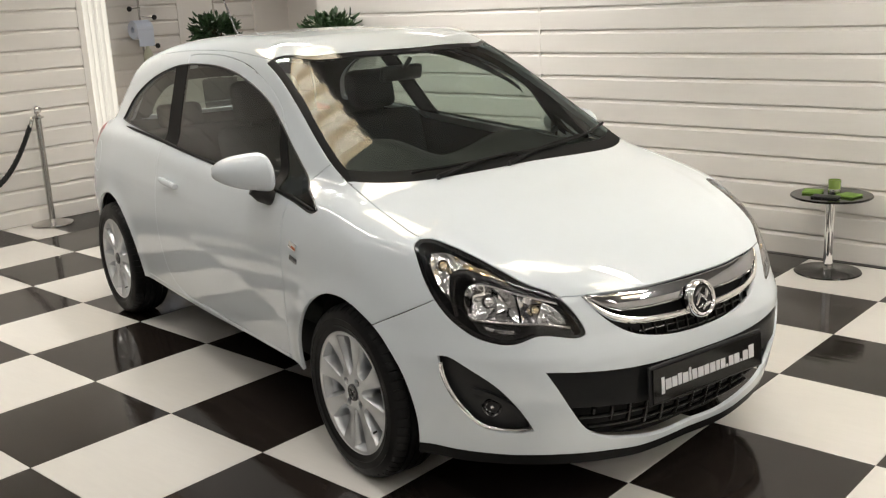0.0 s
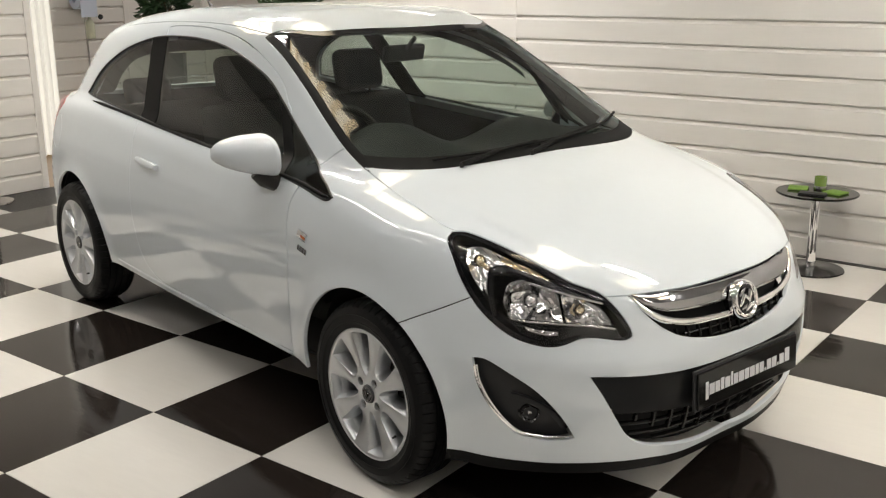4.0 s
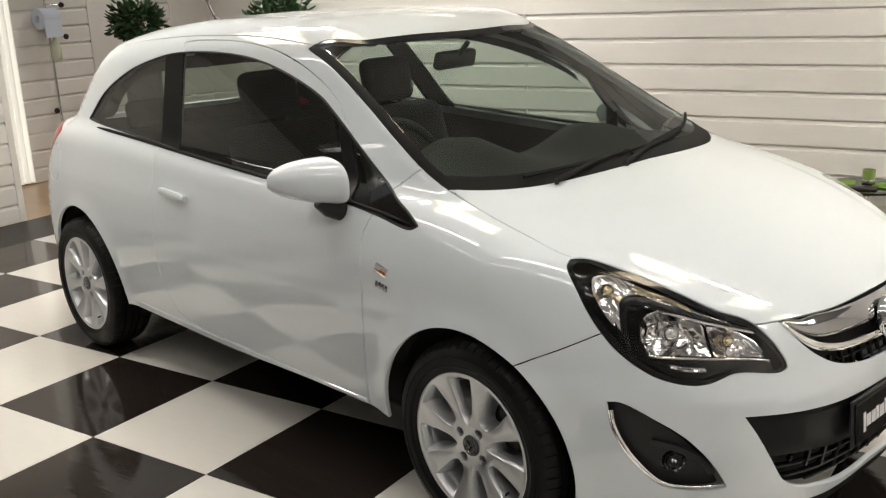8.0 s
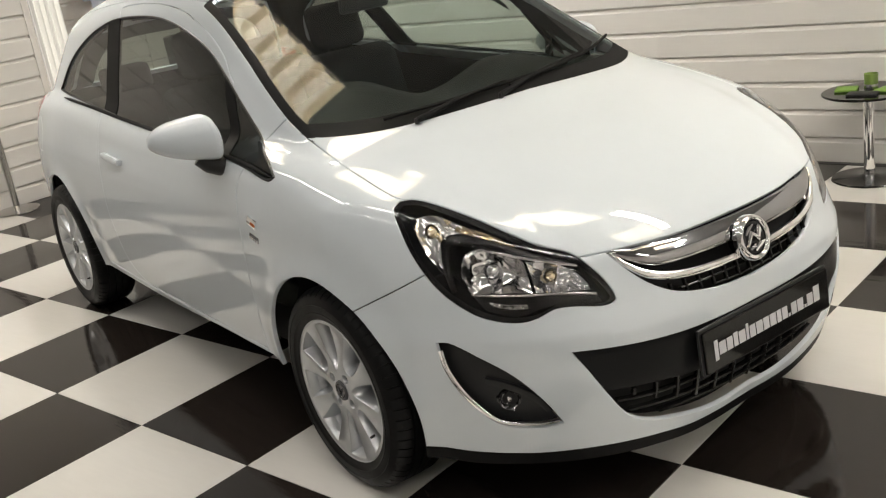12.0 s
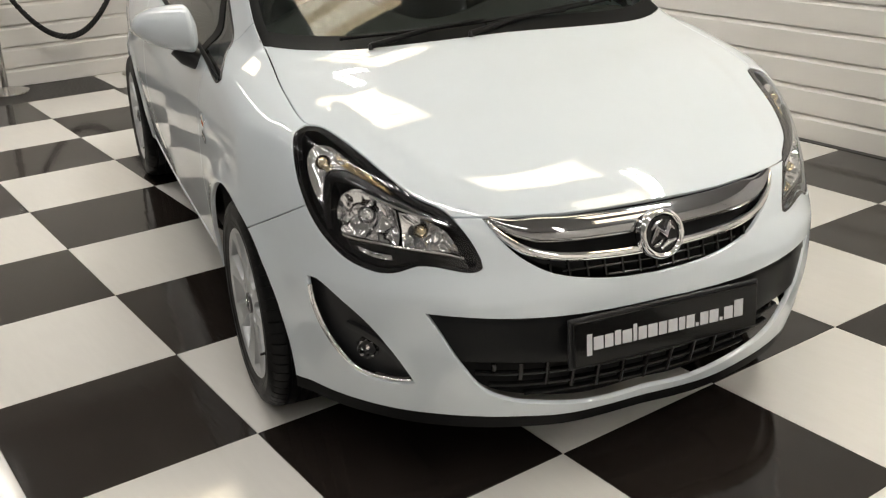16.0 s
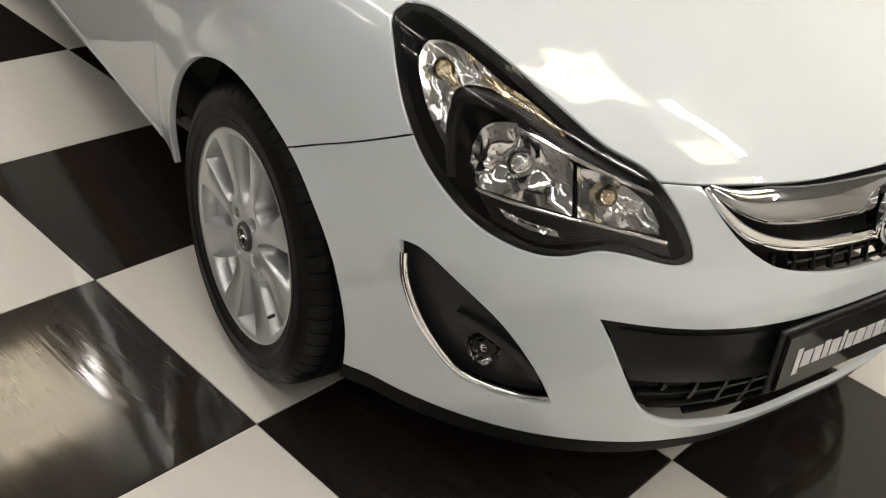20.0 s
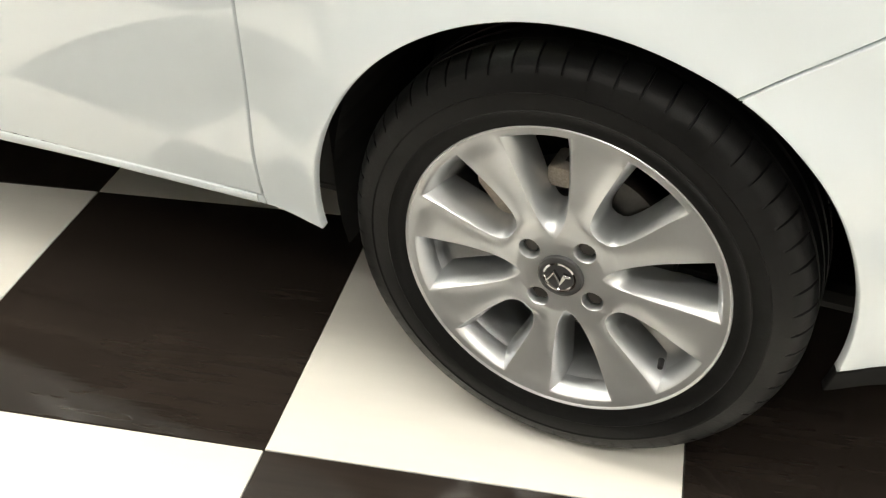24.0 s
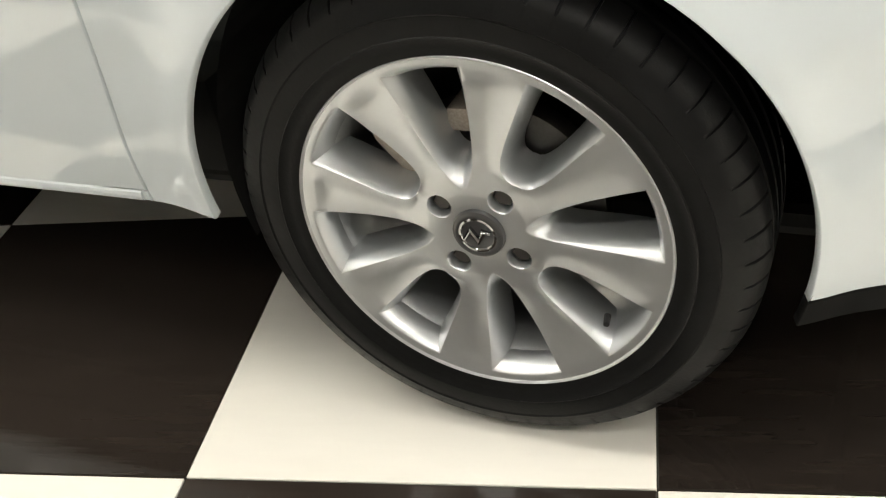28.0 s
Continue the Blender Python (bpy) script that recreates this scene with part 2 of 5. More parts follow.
def curve_points(ctrl, step=0.02, closed=False):
    """A smooth line through control points (centripetal Catmull-Rom); a point given twice makes a corner."""
    runs, run = [], [np.array(ctrl[0], float)]
    for p in ctrl[1:]:
        p = np.array(p, float)
        if np.allclose(p, run[-1]):
            runs.append(run)
            run = [p]
        else:
            run.append(p)
    runs.append(run)
    out = []
    for run in runs:
        if len(run) == 1:
            continue
        q = [2 * run[0] - run[1]] + run + [2 * run[-1] - run[-2]]
        if closed and len(runs) == 1:
            q = [run[-2]] + run + [run[1]]
        for a, b, c, d in zip(q, q[1:], q[2:], q[3:]):
            n = max(2, int(np.linalg.norm(c - b) / step))
            k = [np.linalg.norm(v) ** 0.5 + 1e-9 for v in (b - a, c - b, d - c)]
            t0, t1, t2, t3 = 0, k[0], k[0] + k[1], sum(k)
            for i in range(n):
                t = t1 + (t2 - t1) * i / n
                A1 = (t1 - t) / (t1 - t0) * a + (t - t0) / (t1 - t0) * b
                A2 = (t2 - t) / (t2 - t1) * b + (t - t1) / (t2 - t1) * c
                A3 = (t3 - t) / (t3 - t2) * c + (t - t2) / (t3 - t2) * d
                B1 = (t2 - t) / (t2 - t0) * A1 + (t - t0) / (t2 - t0) * A2
                B2 = (t3 - t) / (t3 - t1) * A2 + (t - t1) / (t3 - t1) * A3
                out.append((t2 - t) / (t2 - t1) * B1 + (t - t1) / (t2 - t1) * B2)
    out.append(runs[-1][-1])
    return np.array(out)


# ---- the room ----
S = 0.602
X0, X1, Y0, Y1, H = -4.20, 5.42, -7.224, 3.66, 2.70
WALL_LEFT, WALL_BACK = X0, Y1


def boarded_wall(name, length, m, label, z_top=2.7):
    """A wall of wide painted boards with chamfered shadow joints; it runs along local x and looks to -y."""
    w = thing(name, m, label, "wall", kind="structure")
    part("wall_body", boxed(0, length, .022, .12, 0, z_top), WALL, w)
    pitch, first = .1515, .128
    me = None
    edges = [0] + [first + pitch * k for k in range(40) if first + pitch * k < z_top] + [z_top]
    for a, b in zip(edges, edges[1:]):
        bm = bmesh.new()
        up = .001 if a == 0 else .0105
        prof = [(.0215, a + up), (.003, a + up - .001), (0, a + up + .002), (0, b - .021), (.002, b - .018), (.0195, b - .001), (.0215, b + .001)]
        r0, r1 = ([bm.verts.new((x, y, z)) for y, z in prof] for x in (0, length))
        for i in range(len(prof) - 1):
            bm.faces.new((r0[i], r0[i + 1], r1[i + 1], r1[i]))
        bm.faces.new(r0[::-1]), bm.faces.new(r1)
        bmesh.ops.recalc_face_normals(bm, faces=bm.faces)
        part("board", bm, WALL, w)
    return w


BOARDS = "white painted horizontal board wall"
north = boarded_wall("wall_north", 2.30, pose(-3.08, Y1, 0), BOARDS)
boarded_wall("wall_north_east", X1 + .772, pose(-.772, Y1, 0), BOARDS)
part("joint_strip", boxed(2.296, 2.312, -.002, .013, 0, H), WALL, north)
west = boarded_wall("wall_west", 2.10 - Y0, pose(X0, Y0, 0, 0, 0, 90), BOARDS)
part("end_trim", boxed(2.10 - Y0, 2.152 - Y0, -.006, .12, 0, H, bevel=.004), WALL, west)
boarded_wall("wall_south", X1 - X0, pose(X1, Y0, 0, 0, 0, 180), BOARDS)
boarded_wall("wall_east", Y1 - Y0, pose(X1, Y1, 0, 0, 0, -90), BOARDS)
far = boarded_wall("wall_passage", .80, pose(-5.5, 3.10, 0, 0, 0, 90), BOARDS)
part("end_trim", boxed(.80, .86, -.01, .12, 0, H, bevel=.004), WALL, far)
part("door_panel", boxed(.86, 1.25, .02, .12, 0, H), WALL, far)
part("vent", boxed(1.02, 1.20, .012, .022, 1.70, 1.76, bevel=.003), STEEL, far, "small grey vent")
panel2 = boarded_wall("wall_passage_end", .50, pose(-5.5, 4.36, 0, 0, 0, 90), BOARDS)
part("end_trim", boxed(.50, .60, -.02, .12, 0, H, bevel=.004), WALL, panel2)
for nm, a in (("wall_corner", (-5.62, -3.08, 5.35, 5.47, 0, H)), ("wall_return", (-3.08, -2.96, Y1 + .125, 5.35, 0, H)), ("wall_passage_jamb", (-5.62, -5.50, 4.958, 5.35, 0, H)), ("wall_passage_side", (-7.0, -4.325, 1.6, 1.72, 0, H)), ("wall_passage_back", (-7.12, -7.0, 1.6, 3.3, 0, H)), ("wall_passage_stub", (-7.0, -5.62, 3.2, 3.32, 0, H))):
    tagged(part(nm, boxed(*a), WALL), "plain white wall", "wall", kind="structure")
# the doorway beside the passage wall: white curtain in folds, its glow standing in for daylight
bm = bmesh.new()
rows = [[bm.verts.new((-5.47 - .026 * math.sin(y * 95) - .014 * math.sin(y * 230), y, z)) for y in np.linspace(2.80, 3.085, 60)] for z in (0.02, H)]
for i in range(59):
    bm.faces.new((rows[0][i], rows[0][i + 1], rows[1][i + 1], rows[1][i]))
curtain = tagged(part("curtain", bm, CURTAIN, smooth=True), "bright white door curtain hanging in folds, glowing in place of daylight", "curtain")
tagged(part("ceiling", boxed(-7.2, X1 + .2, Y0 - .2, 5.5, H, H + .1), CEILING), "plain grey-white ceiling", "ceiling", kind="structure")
tagged(part("passage_floor", boxed(-7.1, X0 - .022, 1.6, 5.4, -.05, -.004), WOOD), "pale wooden passage floor", "floor", kind="structure")
floor = tagged(part("floor", boxed(-5.6, X1 + .1, Y0 - .1, 6.0, -.06, -.010), DARK_SKIRT), "black and white checkered tile floor", "floor", kind="structure")
meshes = []
for m in (TILE_B, TILE_W):
    bm = boxed(.0008, S - .0008, .0008, S - .0008, -.012, 0, bevel=.0012, seg=1)
    me = bpy.data.meshes.new("tile")
    bm.to_mesh(me)
    bm.free()
    me.materials.append(m)
    meshes.append(me)
for i in range(-7, 9):
    for j in range(-12, 6):
        if i == -7 and 0 <= j < 4:
            continue
        ob = new("tile", meshes[(i + j) % 2])
        ob.location = (i * S, j * S, 0)
        ob.parent = floor
# cut pieces along the wall of the rope barrier
for y0, y1, m in ((0, S, TILE_MATT), (S, 1.236, TILE_MATT), (1.236, 1.500, TILE_W), (1.500, 4 * S, TILE_MATT)):
    part("tile", boxed(X0 + .001, -6 * S - .0008, y0 + .0008, y1 - .0008, -.012, 0, bevel=.0012, seg=1), m, floor)
tagged(part("floor_border", boxed(X0 - .02, X1, 3.622, Y1 + .01, -.02, .002), DARK_SKIRT), "dark floor edge strip", "floor", kind="structure")


# ---- ceiling lamps: louvred panels, bare tubes and added fill battens ----
def louvre_light(x, y, power, spread=125, w=.30, d=.30, warm=0.0):
    l = thing("ceiling_light", pose(x, y, H), "recessed square ceiling light with five lit gaps", "ceiling light", "louvred ceiling lights")
    part("light_tray", boxed(-w, w, -d, d, -.006, -.0005), PLASTER, l)
    for a in ((-w - .01, w + .01, -d - .01, -d + .003), (-w - .01, w + .01, d - .003, d + .01), (-w - .01, -w + .003, -d + .003, d - .003), (w - .003, w + .01, -d + .003, d - .003)):
        part("light_frame", boxed(*a, -.05, 0), PLASTER, l)
    for k in range(6):
        c = -w + .01 + k * (w - .01) * .4
        part("louvre_blade", boxed(c - .068 * w, c + .068 * w, -d + .003, d - .003, -.05, -.036, bevel=.003), LOUVRE, l, "glowing tan louvre blade")
    lamp = bpy.data.lights.new("panel_lamp", "AREA")
    lamp.shape, lamp.size, lamp.size_y, lamp.energy, lamp.spread = "RECTANGLE", 2 * w - .02, 2 * d - .02, power, radians(spread)
    lamp.color = (1.0, .935 - .05 * warm, .85 - .17 * warm)
    ob = new("panel_lamp", lamp)
    ob.parent, ob.location = l, (0, 0, -.02)
    return l


# An added batten fitting that carries fill light where the room needs it.
def batten_light(x, y, power, length=1.2, spread=130):
    l = thing("batten_light", pose(x, y, H), "slim white ceiling batten added as a fill light", "batten light", "batten lights")
    part("light_body", boxed(-length / 2 - .02, length / 2 + .02, -.06, .06, -.05, 0, bevel=.006), PLASTER, l)
    lamp = bpy.data.lights.new("fill_lamp", "AREA")
    lamp.shape, lamp.size, lamp.size_y, lamp.energy, lamp.spread = "RECTANGLE", length, .07, power, radians(spread)
    lamp.color = (1.0, .94, .86)
    ob = new("fill_lamp", lamp)
    ob.parent, ob.location = l, (0, 0, -.052)
    return l


def tube_light(x, y, length, along=0):
    l = thing("tube_light", pose(x, y, H, 0, 0, along), "bare white twin tube light on the ceiling", "tube light", "tube lights")
    part("light_body", boxed(-length / 2, length / 2, -.07, .07, -.035, 0, bevel=.006), PLASTER, l)
    for s in (-.036, .036):
        part("light_tube", tube([(-length / 2 + .02, s, -.058), (length / 2 - .02, s, -.058)], .014, 12), LIT, l, "lit white tube", smooth=True)


louvre_light(-1.92, .86, 14.0, 150, w=.42, d=.34, warm=.7)
louvre_light(1.52, 1.42, 4.6, w=.24, d=.42, warm=1.0)
for x, y in ((2.74, 1.60), (3.9, 1.60)):
    louvre_light(x, y, 4.2, warm=1.0)
louvre_light(-.05, 1.15, 4.2, w=.34, d=.27, warm=1.0)
# Added row that brightens the floor while the flank stays dim.
for x, power in ((-3.0, 9.0), (-1.9, 8.0), (-.6, 6.0), (.9, 5.5), (2.2, 5.0), (3.5, 4.5)):
    batten_light(x, -.1, power)
# Added to light floor and flank; a wing streak agrees with this row.
for x, power in ((-3.0, 5.0), (-1.5, 5.0), (0, 5.0), (1.5, 7.0), (3.2, 12.0)):
    batten_light(x, -1.55, power, 1.2, 140)
# Added to brighten the passage.
batten_light(-4.4, 4.2, 9.0, .9)
# Added to light the east wall, whose bounce reaches the car's front.
for y in (-3.4, -1.5, .7):
    batten_light(4.75, y, 13.0)
# Added to lighten the south half and the car's flank.
for x in (-2.6, 0, 2.6):
    batten_light(x, -4.6, 5.5)
for x, y in ((2.3, 1.98), (4.2, 1.98)):
    tube_light(x, y, 1.15)
# Added to wash the walls behind the car.
for x, y in ((-1.1, 3.1), (-3.2, 2.6)):
    batten_light(x, y, 14.0)
tube_light(-1.25, 1.37, 1.5)
# ---- the car's outer form, in its own frame: x ahead of the front axle, y to its left, z up ----
def spl(xs, ys):
    """A smooth curve through the given heights (monotone cubic)."""
    xs, ys = np.array(xs, float), np.array(ys, float)
    h = np.diff(xs)
    d = np.diff(ys) / h
    m = np.concatenate([[d[0]], [0.0 if a * b <= 0 else 2 * a * b / (a + b) for a, b in zip(d[:-1], d[1:])], [d[-1]]])

    def at(x):
        x = np.asarray(x, float)
        i = np.clip(np.searchsorted(xs, x) - 1, 0, len(h) - 1)
        lo, hi = x < xs[0], x > xs[-1]
        t = np.clip((x - xs[i]) / h[i], 0, 1)
        v = (ys[i] * (1 + 2 * t) * (1 - t) ** 2 + m[i] * h[i] * t * (1 - t) ** 2
             + ys[i + 1] * t * t * (3 - 2 * t) + m[i + 1] * h[i] * t * t * (t - 1))
        return v + np.where(lo, (x - xs[0]) * m[0], 0) + np.where(hi, (x - xs[-1]) * m[-1], 0)
    return at


def smax(a, b, k):
    h = np.clip(0.5 + 0.5 * (a - b) / k, 0, 1)
    return b + (a - b) * h + k * h * (1 - h)


def smin(a, b, k):
    return -smax(-a, -b, k)


NOSE = spl([0.12, 0.20, 0.30, 0.42, 0.52, 0.60, 0.68, 0.76, 0.85], [0.735, 0.772, 0.804, 0.822, 0.820, 0.804, 0.776, 0.730, 0.655])
BONNET = spl([-3.3, -2.9, -2.3, -1.0, -0.6, -0.4, -0.2, 0.0, 0.2, 0.4, 0.55, 0.68, 0.78], [1.04, 1.08, 1.10, 1.055, 1.05, 1.045, 1.030, 0.996, 0.950, 0.890, 0.833, 0.775, 0.715])
SIDE_Z = spl([0.10, 0.20, 0.30, 0.45, 0.62, 0.75, 0.90, 1.05], [0.775, 0.800, 0.822, 0.842, 0.852, 0.846, 0.815, 0.765])
SIDE_X = spl([-3.2, -2.9, -2.5, -2.0, -1.2, -0.4, 0.0, 0.3, 0.6], [-0.10, -0.062, -0.030, -0.012, 0.0, 0.0, -0.003, -0.02, -0.05])
ROOF = spl([-3.0, -2.6, -2.2, -1.8, -1.35, -1.0, -0.7, -0.4], [1.275, 1.395, 1.458, 1.486, 1.494, 1.481, 1.442, 1.375])
TAIL = spl([0.15, 0.30, 0.45, 0.60, 0.80, 0.95, 1.05], [-3.09, -3.14, -3.155, -3.14, -3.09, -3.04, -2.99])
FRONT_R, REAR_R = (0.0, 0.30), (-2.511, 0.30)


FOLD = spl([-0.25, 0.0, 0.24, 0.396, 0.46, 0.566, 0.649, 0.683, 0.75], [0.61, 0.60, 0.576, 0.543, 0.52, 0.483, 0.443, 0.421, 0.37])
REAR_IN, BACK_X, BACK_Y, BACK_Z = 0.022, -2.63, 0.08, -0.50


def body(p):
    """Below nought inside the car's skin."""
    x, y, z = p[..., 0], np.abs(p[..., 1]), p[..., 2]
    side = y - (SIDE_Z(z) + SIDE_X(x))
    # flares round the wheels
    for cx, cz in (FRONT_R, REAR_R):
        r = np.hypot(x - cx, z - cz)
        side = side - 0.014 * np.exp(-((r - 0.345) / 0.06) ** 2)
    nose = (x - NOSE(z) + (0.06 * np.clip((z - 0.54) / 0.06, 0, 1) + 0.02 * np.clip((0.42 - z) / 0.1, 0, 1)) * np.minimum(y, 0.45)**2 + 0.15 * y**2 + 0.80 * y**4 + 0.75 * y**10 - 0.9 * y**16) * 0.8
    top = z - BONNET(x) + 0.075 * y**2 + 0.10 * y**6
    # a soft fold along each side of the bonnet
    fold = np.clip((y - FOLD(x)) / 0.055 + 0.5, 0, 1)
    top = top + 0.0045 * (fold * fold * (3 - 2 * fold) - 0.5) * np.clip((x - 0.06) / 0.25, 0, 1) * np.clip((0.74 - x) / 0.15, 0, 1)
    tail = (TAIL(z) - x + 0.12 * y**2 + 0.45 * y**6) * 0.9
    low = smax(smax(side, top, 0.09), smax(nose, tail, 0.02), 0.045)
    # the front arch's lip carries on round the bumper's corner
    low = low - 0.019 * np.exp(-((np.hypot(x - FRONT_R[0], z - FRONT_R[1]) - 0.347) / 0.038) ** 2) * np.clip((x - 0.10) / 0.2, 0, 1) * np.clip((0.72 - z) / 0.1, 0, 1)
    low = smax(low, top, 0.05)
    glass = y - (0.772 - 0.40 * (z - 0.93) - 0.10 * (z - 0.93) ** 2 - np.where(x > -1.3, 0.058, REAR_IN) * (x + 1.3) ** 2)
    roof = z - ROOF(x) + 0.085 * y**2
    screen = (z - 1.0 - 0.50 * (0.03 - x - 0.52 * y**2)) * 0.88
    back = (BACK_X - x + BACK_Y * y**2 - (z - 1.36) * BACK_Z) * 0.75
    cabin = smax(smax(glass, roof, 0.12), smax(screen, back, 0.02), 0.03)
    cabin = smax(cabin, 0.80 - z, 0.04)
    return smin(low, cabin, 0.03)


HEART = np.array([-0.9, 0.0, 0.62])


def root(a, way, near, far):
    """The place on the skin along a ray that starts inside."""
    lo, hi = np.full(len(a), near), np.full(len(a), far)
    for _ in range(34):
        mid = (lo + hi) / 2
        inside = body(a + way * mid[:, None]) < 0
        lo, hi = np.where(inside, mid, lo), np.where(inside, hi, mid)
    return a + way * lo[:, None]


def normals(p):
    e = 2e-4
    g = np.stack([body(p + d) - body(p - d) for d in np.eye(3) * e], -1)
    return g / np.maximum(np.linalg.norm(g, axis=-1, keepdims=True), 1e-9)


def skin_dir(way):
    way = way / np.linalg.norm(way, axis=-1, keepdims=True)
    return root(np.broadcast_to(HEART, way.shape), way, 0.1, 3.2)


def from_side(pts):
    """Places on the right flank that show at (x, z) from the side."""
    p = np.array(pts, float)
    a = np.stack([p[:, 0], 0 * p[:, 0], p[:, 1]], -1)
    return root(a, np.tile([0.0, -1, 0], (len(p), 1)), 0.0, 1.2)


def unroll(p):
    """Where a place of the right half lies on the flat pattern: the angle from straight right, by its bearing."""
    d = (p - HEART) / np.linalg.norm(p - HEART, axis=-1, keepdims=True)
    ang = np.arccos(np.clip(-d[..., 1], -1, 1))
    s = np.maximum(np.hypot(d[..., 0], d[..., 2]), 1e-9)
    return np.stack([ang * d[..., 0] / s, ang * d[..., 2] / s], -1)


def roll_up(uv):
    ang = np.hypot(uv[..., 0], uv[..., 1])
    s = np.sinc(ang / np.pi)
    return np.stack([s * uv[..., 0], -np.cos(ang), s * uv[..., 1]], -1)


# ---- cutting the skin into panels ----
def snap(pts):
    """Lays points that lie near the skin onto it."""
    return skin_dir(np.array(pts, float) - HEART)


def line(pts, step=0.018):
    return snap(curve_points(pts, step))


HEADLIGHT = [(0.262, -0.690, 0.875), (0.280, -0.662, 0.874), (0.318, -0.643, 0.866), (0.423, -0.606, 0.836), (0.525, -0.569, 0.796), (0.595, -0.533, 0.762), (0.650, -0.482, 0.735), (0.682, -0.461, 0.706), (0.715, -0.438, 0.661), (0.736, -0.427, 0.615), (0.728, -0.446, 0.605), (0.685, -0.522, 0.617), (0.660, -0.558, 0.617), (0.635, -0.595, 0.600), (0.603, -0.629, 0.593), (0.535, -0.680, 0.606), (0.476, -0.710, 0.638), (0.418, -0.731, 0.684), (0.356, -0.742, 0.756), (0.306, -0.736, 0.824), (0.268, -0.717, 0.863), (0.262, -0.690, 0.875)]
BONNET_SIDE = [(-.215, -.668, .995), (-.03, -.683, .946), (.09, -.690, .918), (.25, -.688, .879), (.285, -.668, .870)]
BONNET_FRONT = [(0.659, -0.483, 0.724), (0.692, -0.406, 0.721), (0.715, -0.321, 0.718), (0.735, -0.201, 0.713), (0.743, 0, 0.712)]
GRILLE = [(0.689, -0.408, 0.724), (0.73, -0.379, 0.677), (0.758, -0.34, 0.635), (0.782, -0.284, 0.599), (0.798, -0.224, 0.58), (0.811, -0.118, 0.562), (0.815, 0, 0.556)]
INTAKE_TOP = [(0.697, -0.554, 0.51), (0.74, -0.486, 0.505), (0.784, -0.376, 0.496), (0.808, -0.251, 0.488), (0.819, -0.117, 0.485), (0.821, 0, 0.486)]
INTAKE_LOW = [(0.697, -0.554, 0.51), (0.717, -0.527, 0.46), (0.737, -0.484, 0.378), (0.745, -0.433, 0.306), (0.756, -0.378, 0.271), (0.768, -0.291, 0.245), (0.775, -0.144, 0.218), (0.781, 0, 0.225)]
BAND_LOW = [(0.726, -0.509, 0.391), (0.738, -0.485, 0.387), (0.781, -0.372, 0.375), (0.804, -0.243, 0.36), (0.813, -0.096, 0.354), (0.816, 0, 0.359)]
FOG = [(0.422, -0.757, 0.543), (0.422, -0.757, 0.543), (0.453, -0.742, 0.544), (0.521, -0.708, 0.51), (0.594, -0.659, 0.457), (0.642, -0.615, 0.388), (0.662, -0.577, 0.318), (0.662, -0.577, 0.318), (0.642, -0.597, 0.31), (0.598, -0.64, 0.31), (0.541, -0.685, 0.323), (0.5, -0.717, 0.369), (0.463, -0.74, 0.428), (0.434, -0.754, 0.488), (0.422, -0.757, 0.543)]
WING_SEAM = [(0.14, -0.856, 0.583), (0.19, -0.846, 0.605), (0.262, -0.812, 0.642), (0.385, -0.743, 0.709), (0.424, -0.716, 0.731)]
SCREEN_SIDE = [(-1.0, -.562, 1.378), (-.84, -.584, 1.319), (-.632, -.616, 1.213), (-.47, -.644, 1.121), (-.325, -.663, 1.042), (-.215, -.668, .995)]
SCREEN_TOP = [(-1.0, -.562, 1.378), (-.93, -.50, 1.395), (-.87, -.43, 1.402), (-.83, -.30, 1.404), (-.79, -.09, 1.404), (-.785, 0, 1.404)]
SCREEN_LOW = [(-.215, -.668, .995), (-.124, -.583, .992), (-.056, -.463, .991), (-.004, -.267, 1.0), (.014, 0, 1.008)]
PILLAR_SEAM = [(-.31, -.660, 1.05), (-.334, -.667, 1.041), (-.398, -.716, .991), (-.43, -.74, .96)]
ROOF_SIDE = [(-.98, -.550, 1.39), (-1.05, -.548, 1.395), (-1.35, -.540, 1.418), (-1.8, -.535, 1.42), (-2.2, -.530, 1.40), (-2.55, -.51, 1.36), (-2.74, -.47, 1.31)]
ROOF_BACK = [(-2.66, -.55, 1.29), (-2.72, -.47, 1.315), (-2.75, -.25, 1.345), (-2.76, 0, 1.352)]
TAILGATE = [(-2.70, -.500, 1.32), (-2.80, -.57, 1.2), (-2.90, -.63, 1.03), (-2.98, -.65, .9), (-3.02, -.62, .7), (-3.06, -.50, .56), (-3.12, 0, .53)]
BACK_GLASS = [(-2.81, 0, 1.27), (-2.81, -.38, 1.25), (-2.85, -.46, 1.19), (-2.93, -.50, 1.06), (-2.97, -.42, 1.02), (-2.98, 0, 1.01)]
LIP_TOP = [(-3.09, 0, 0.24), (-3.02, -0.5, 0.24), (-2.85, -0.74, 0.25), (-2.4, -0.8, 0.28), (-2.05, -0.805, 0.285), (-1.3, -0.82, 0.285), (-0.34, -0.82, 0.292), (0, -0.8, 0.24), (0.326, -0.778, 0.238), (0.435, -0.732, 0.23), (0.574, -0.64, 0.227), (0.681, -0.514, 0.224), (0.743, -0.347, 0.208), (0.759, -0.206, 0.19), (0.771, 0, 0.196)]
LIP_LOW = [(0.147, -0.796, 0.22), (0.329, -0.771, 0.201), (0.441, -0.72, 0.191), (0.572, -0.63, 0.191), (0.671, -0.504, 0.185), (0.729, -0.339, 0.169), (0.743, -0.198, 0.153), (0.755, 0, 0.161)]
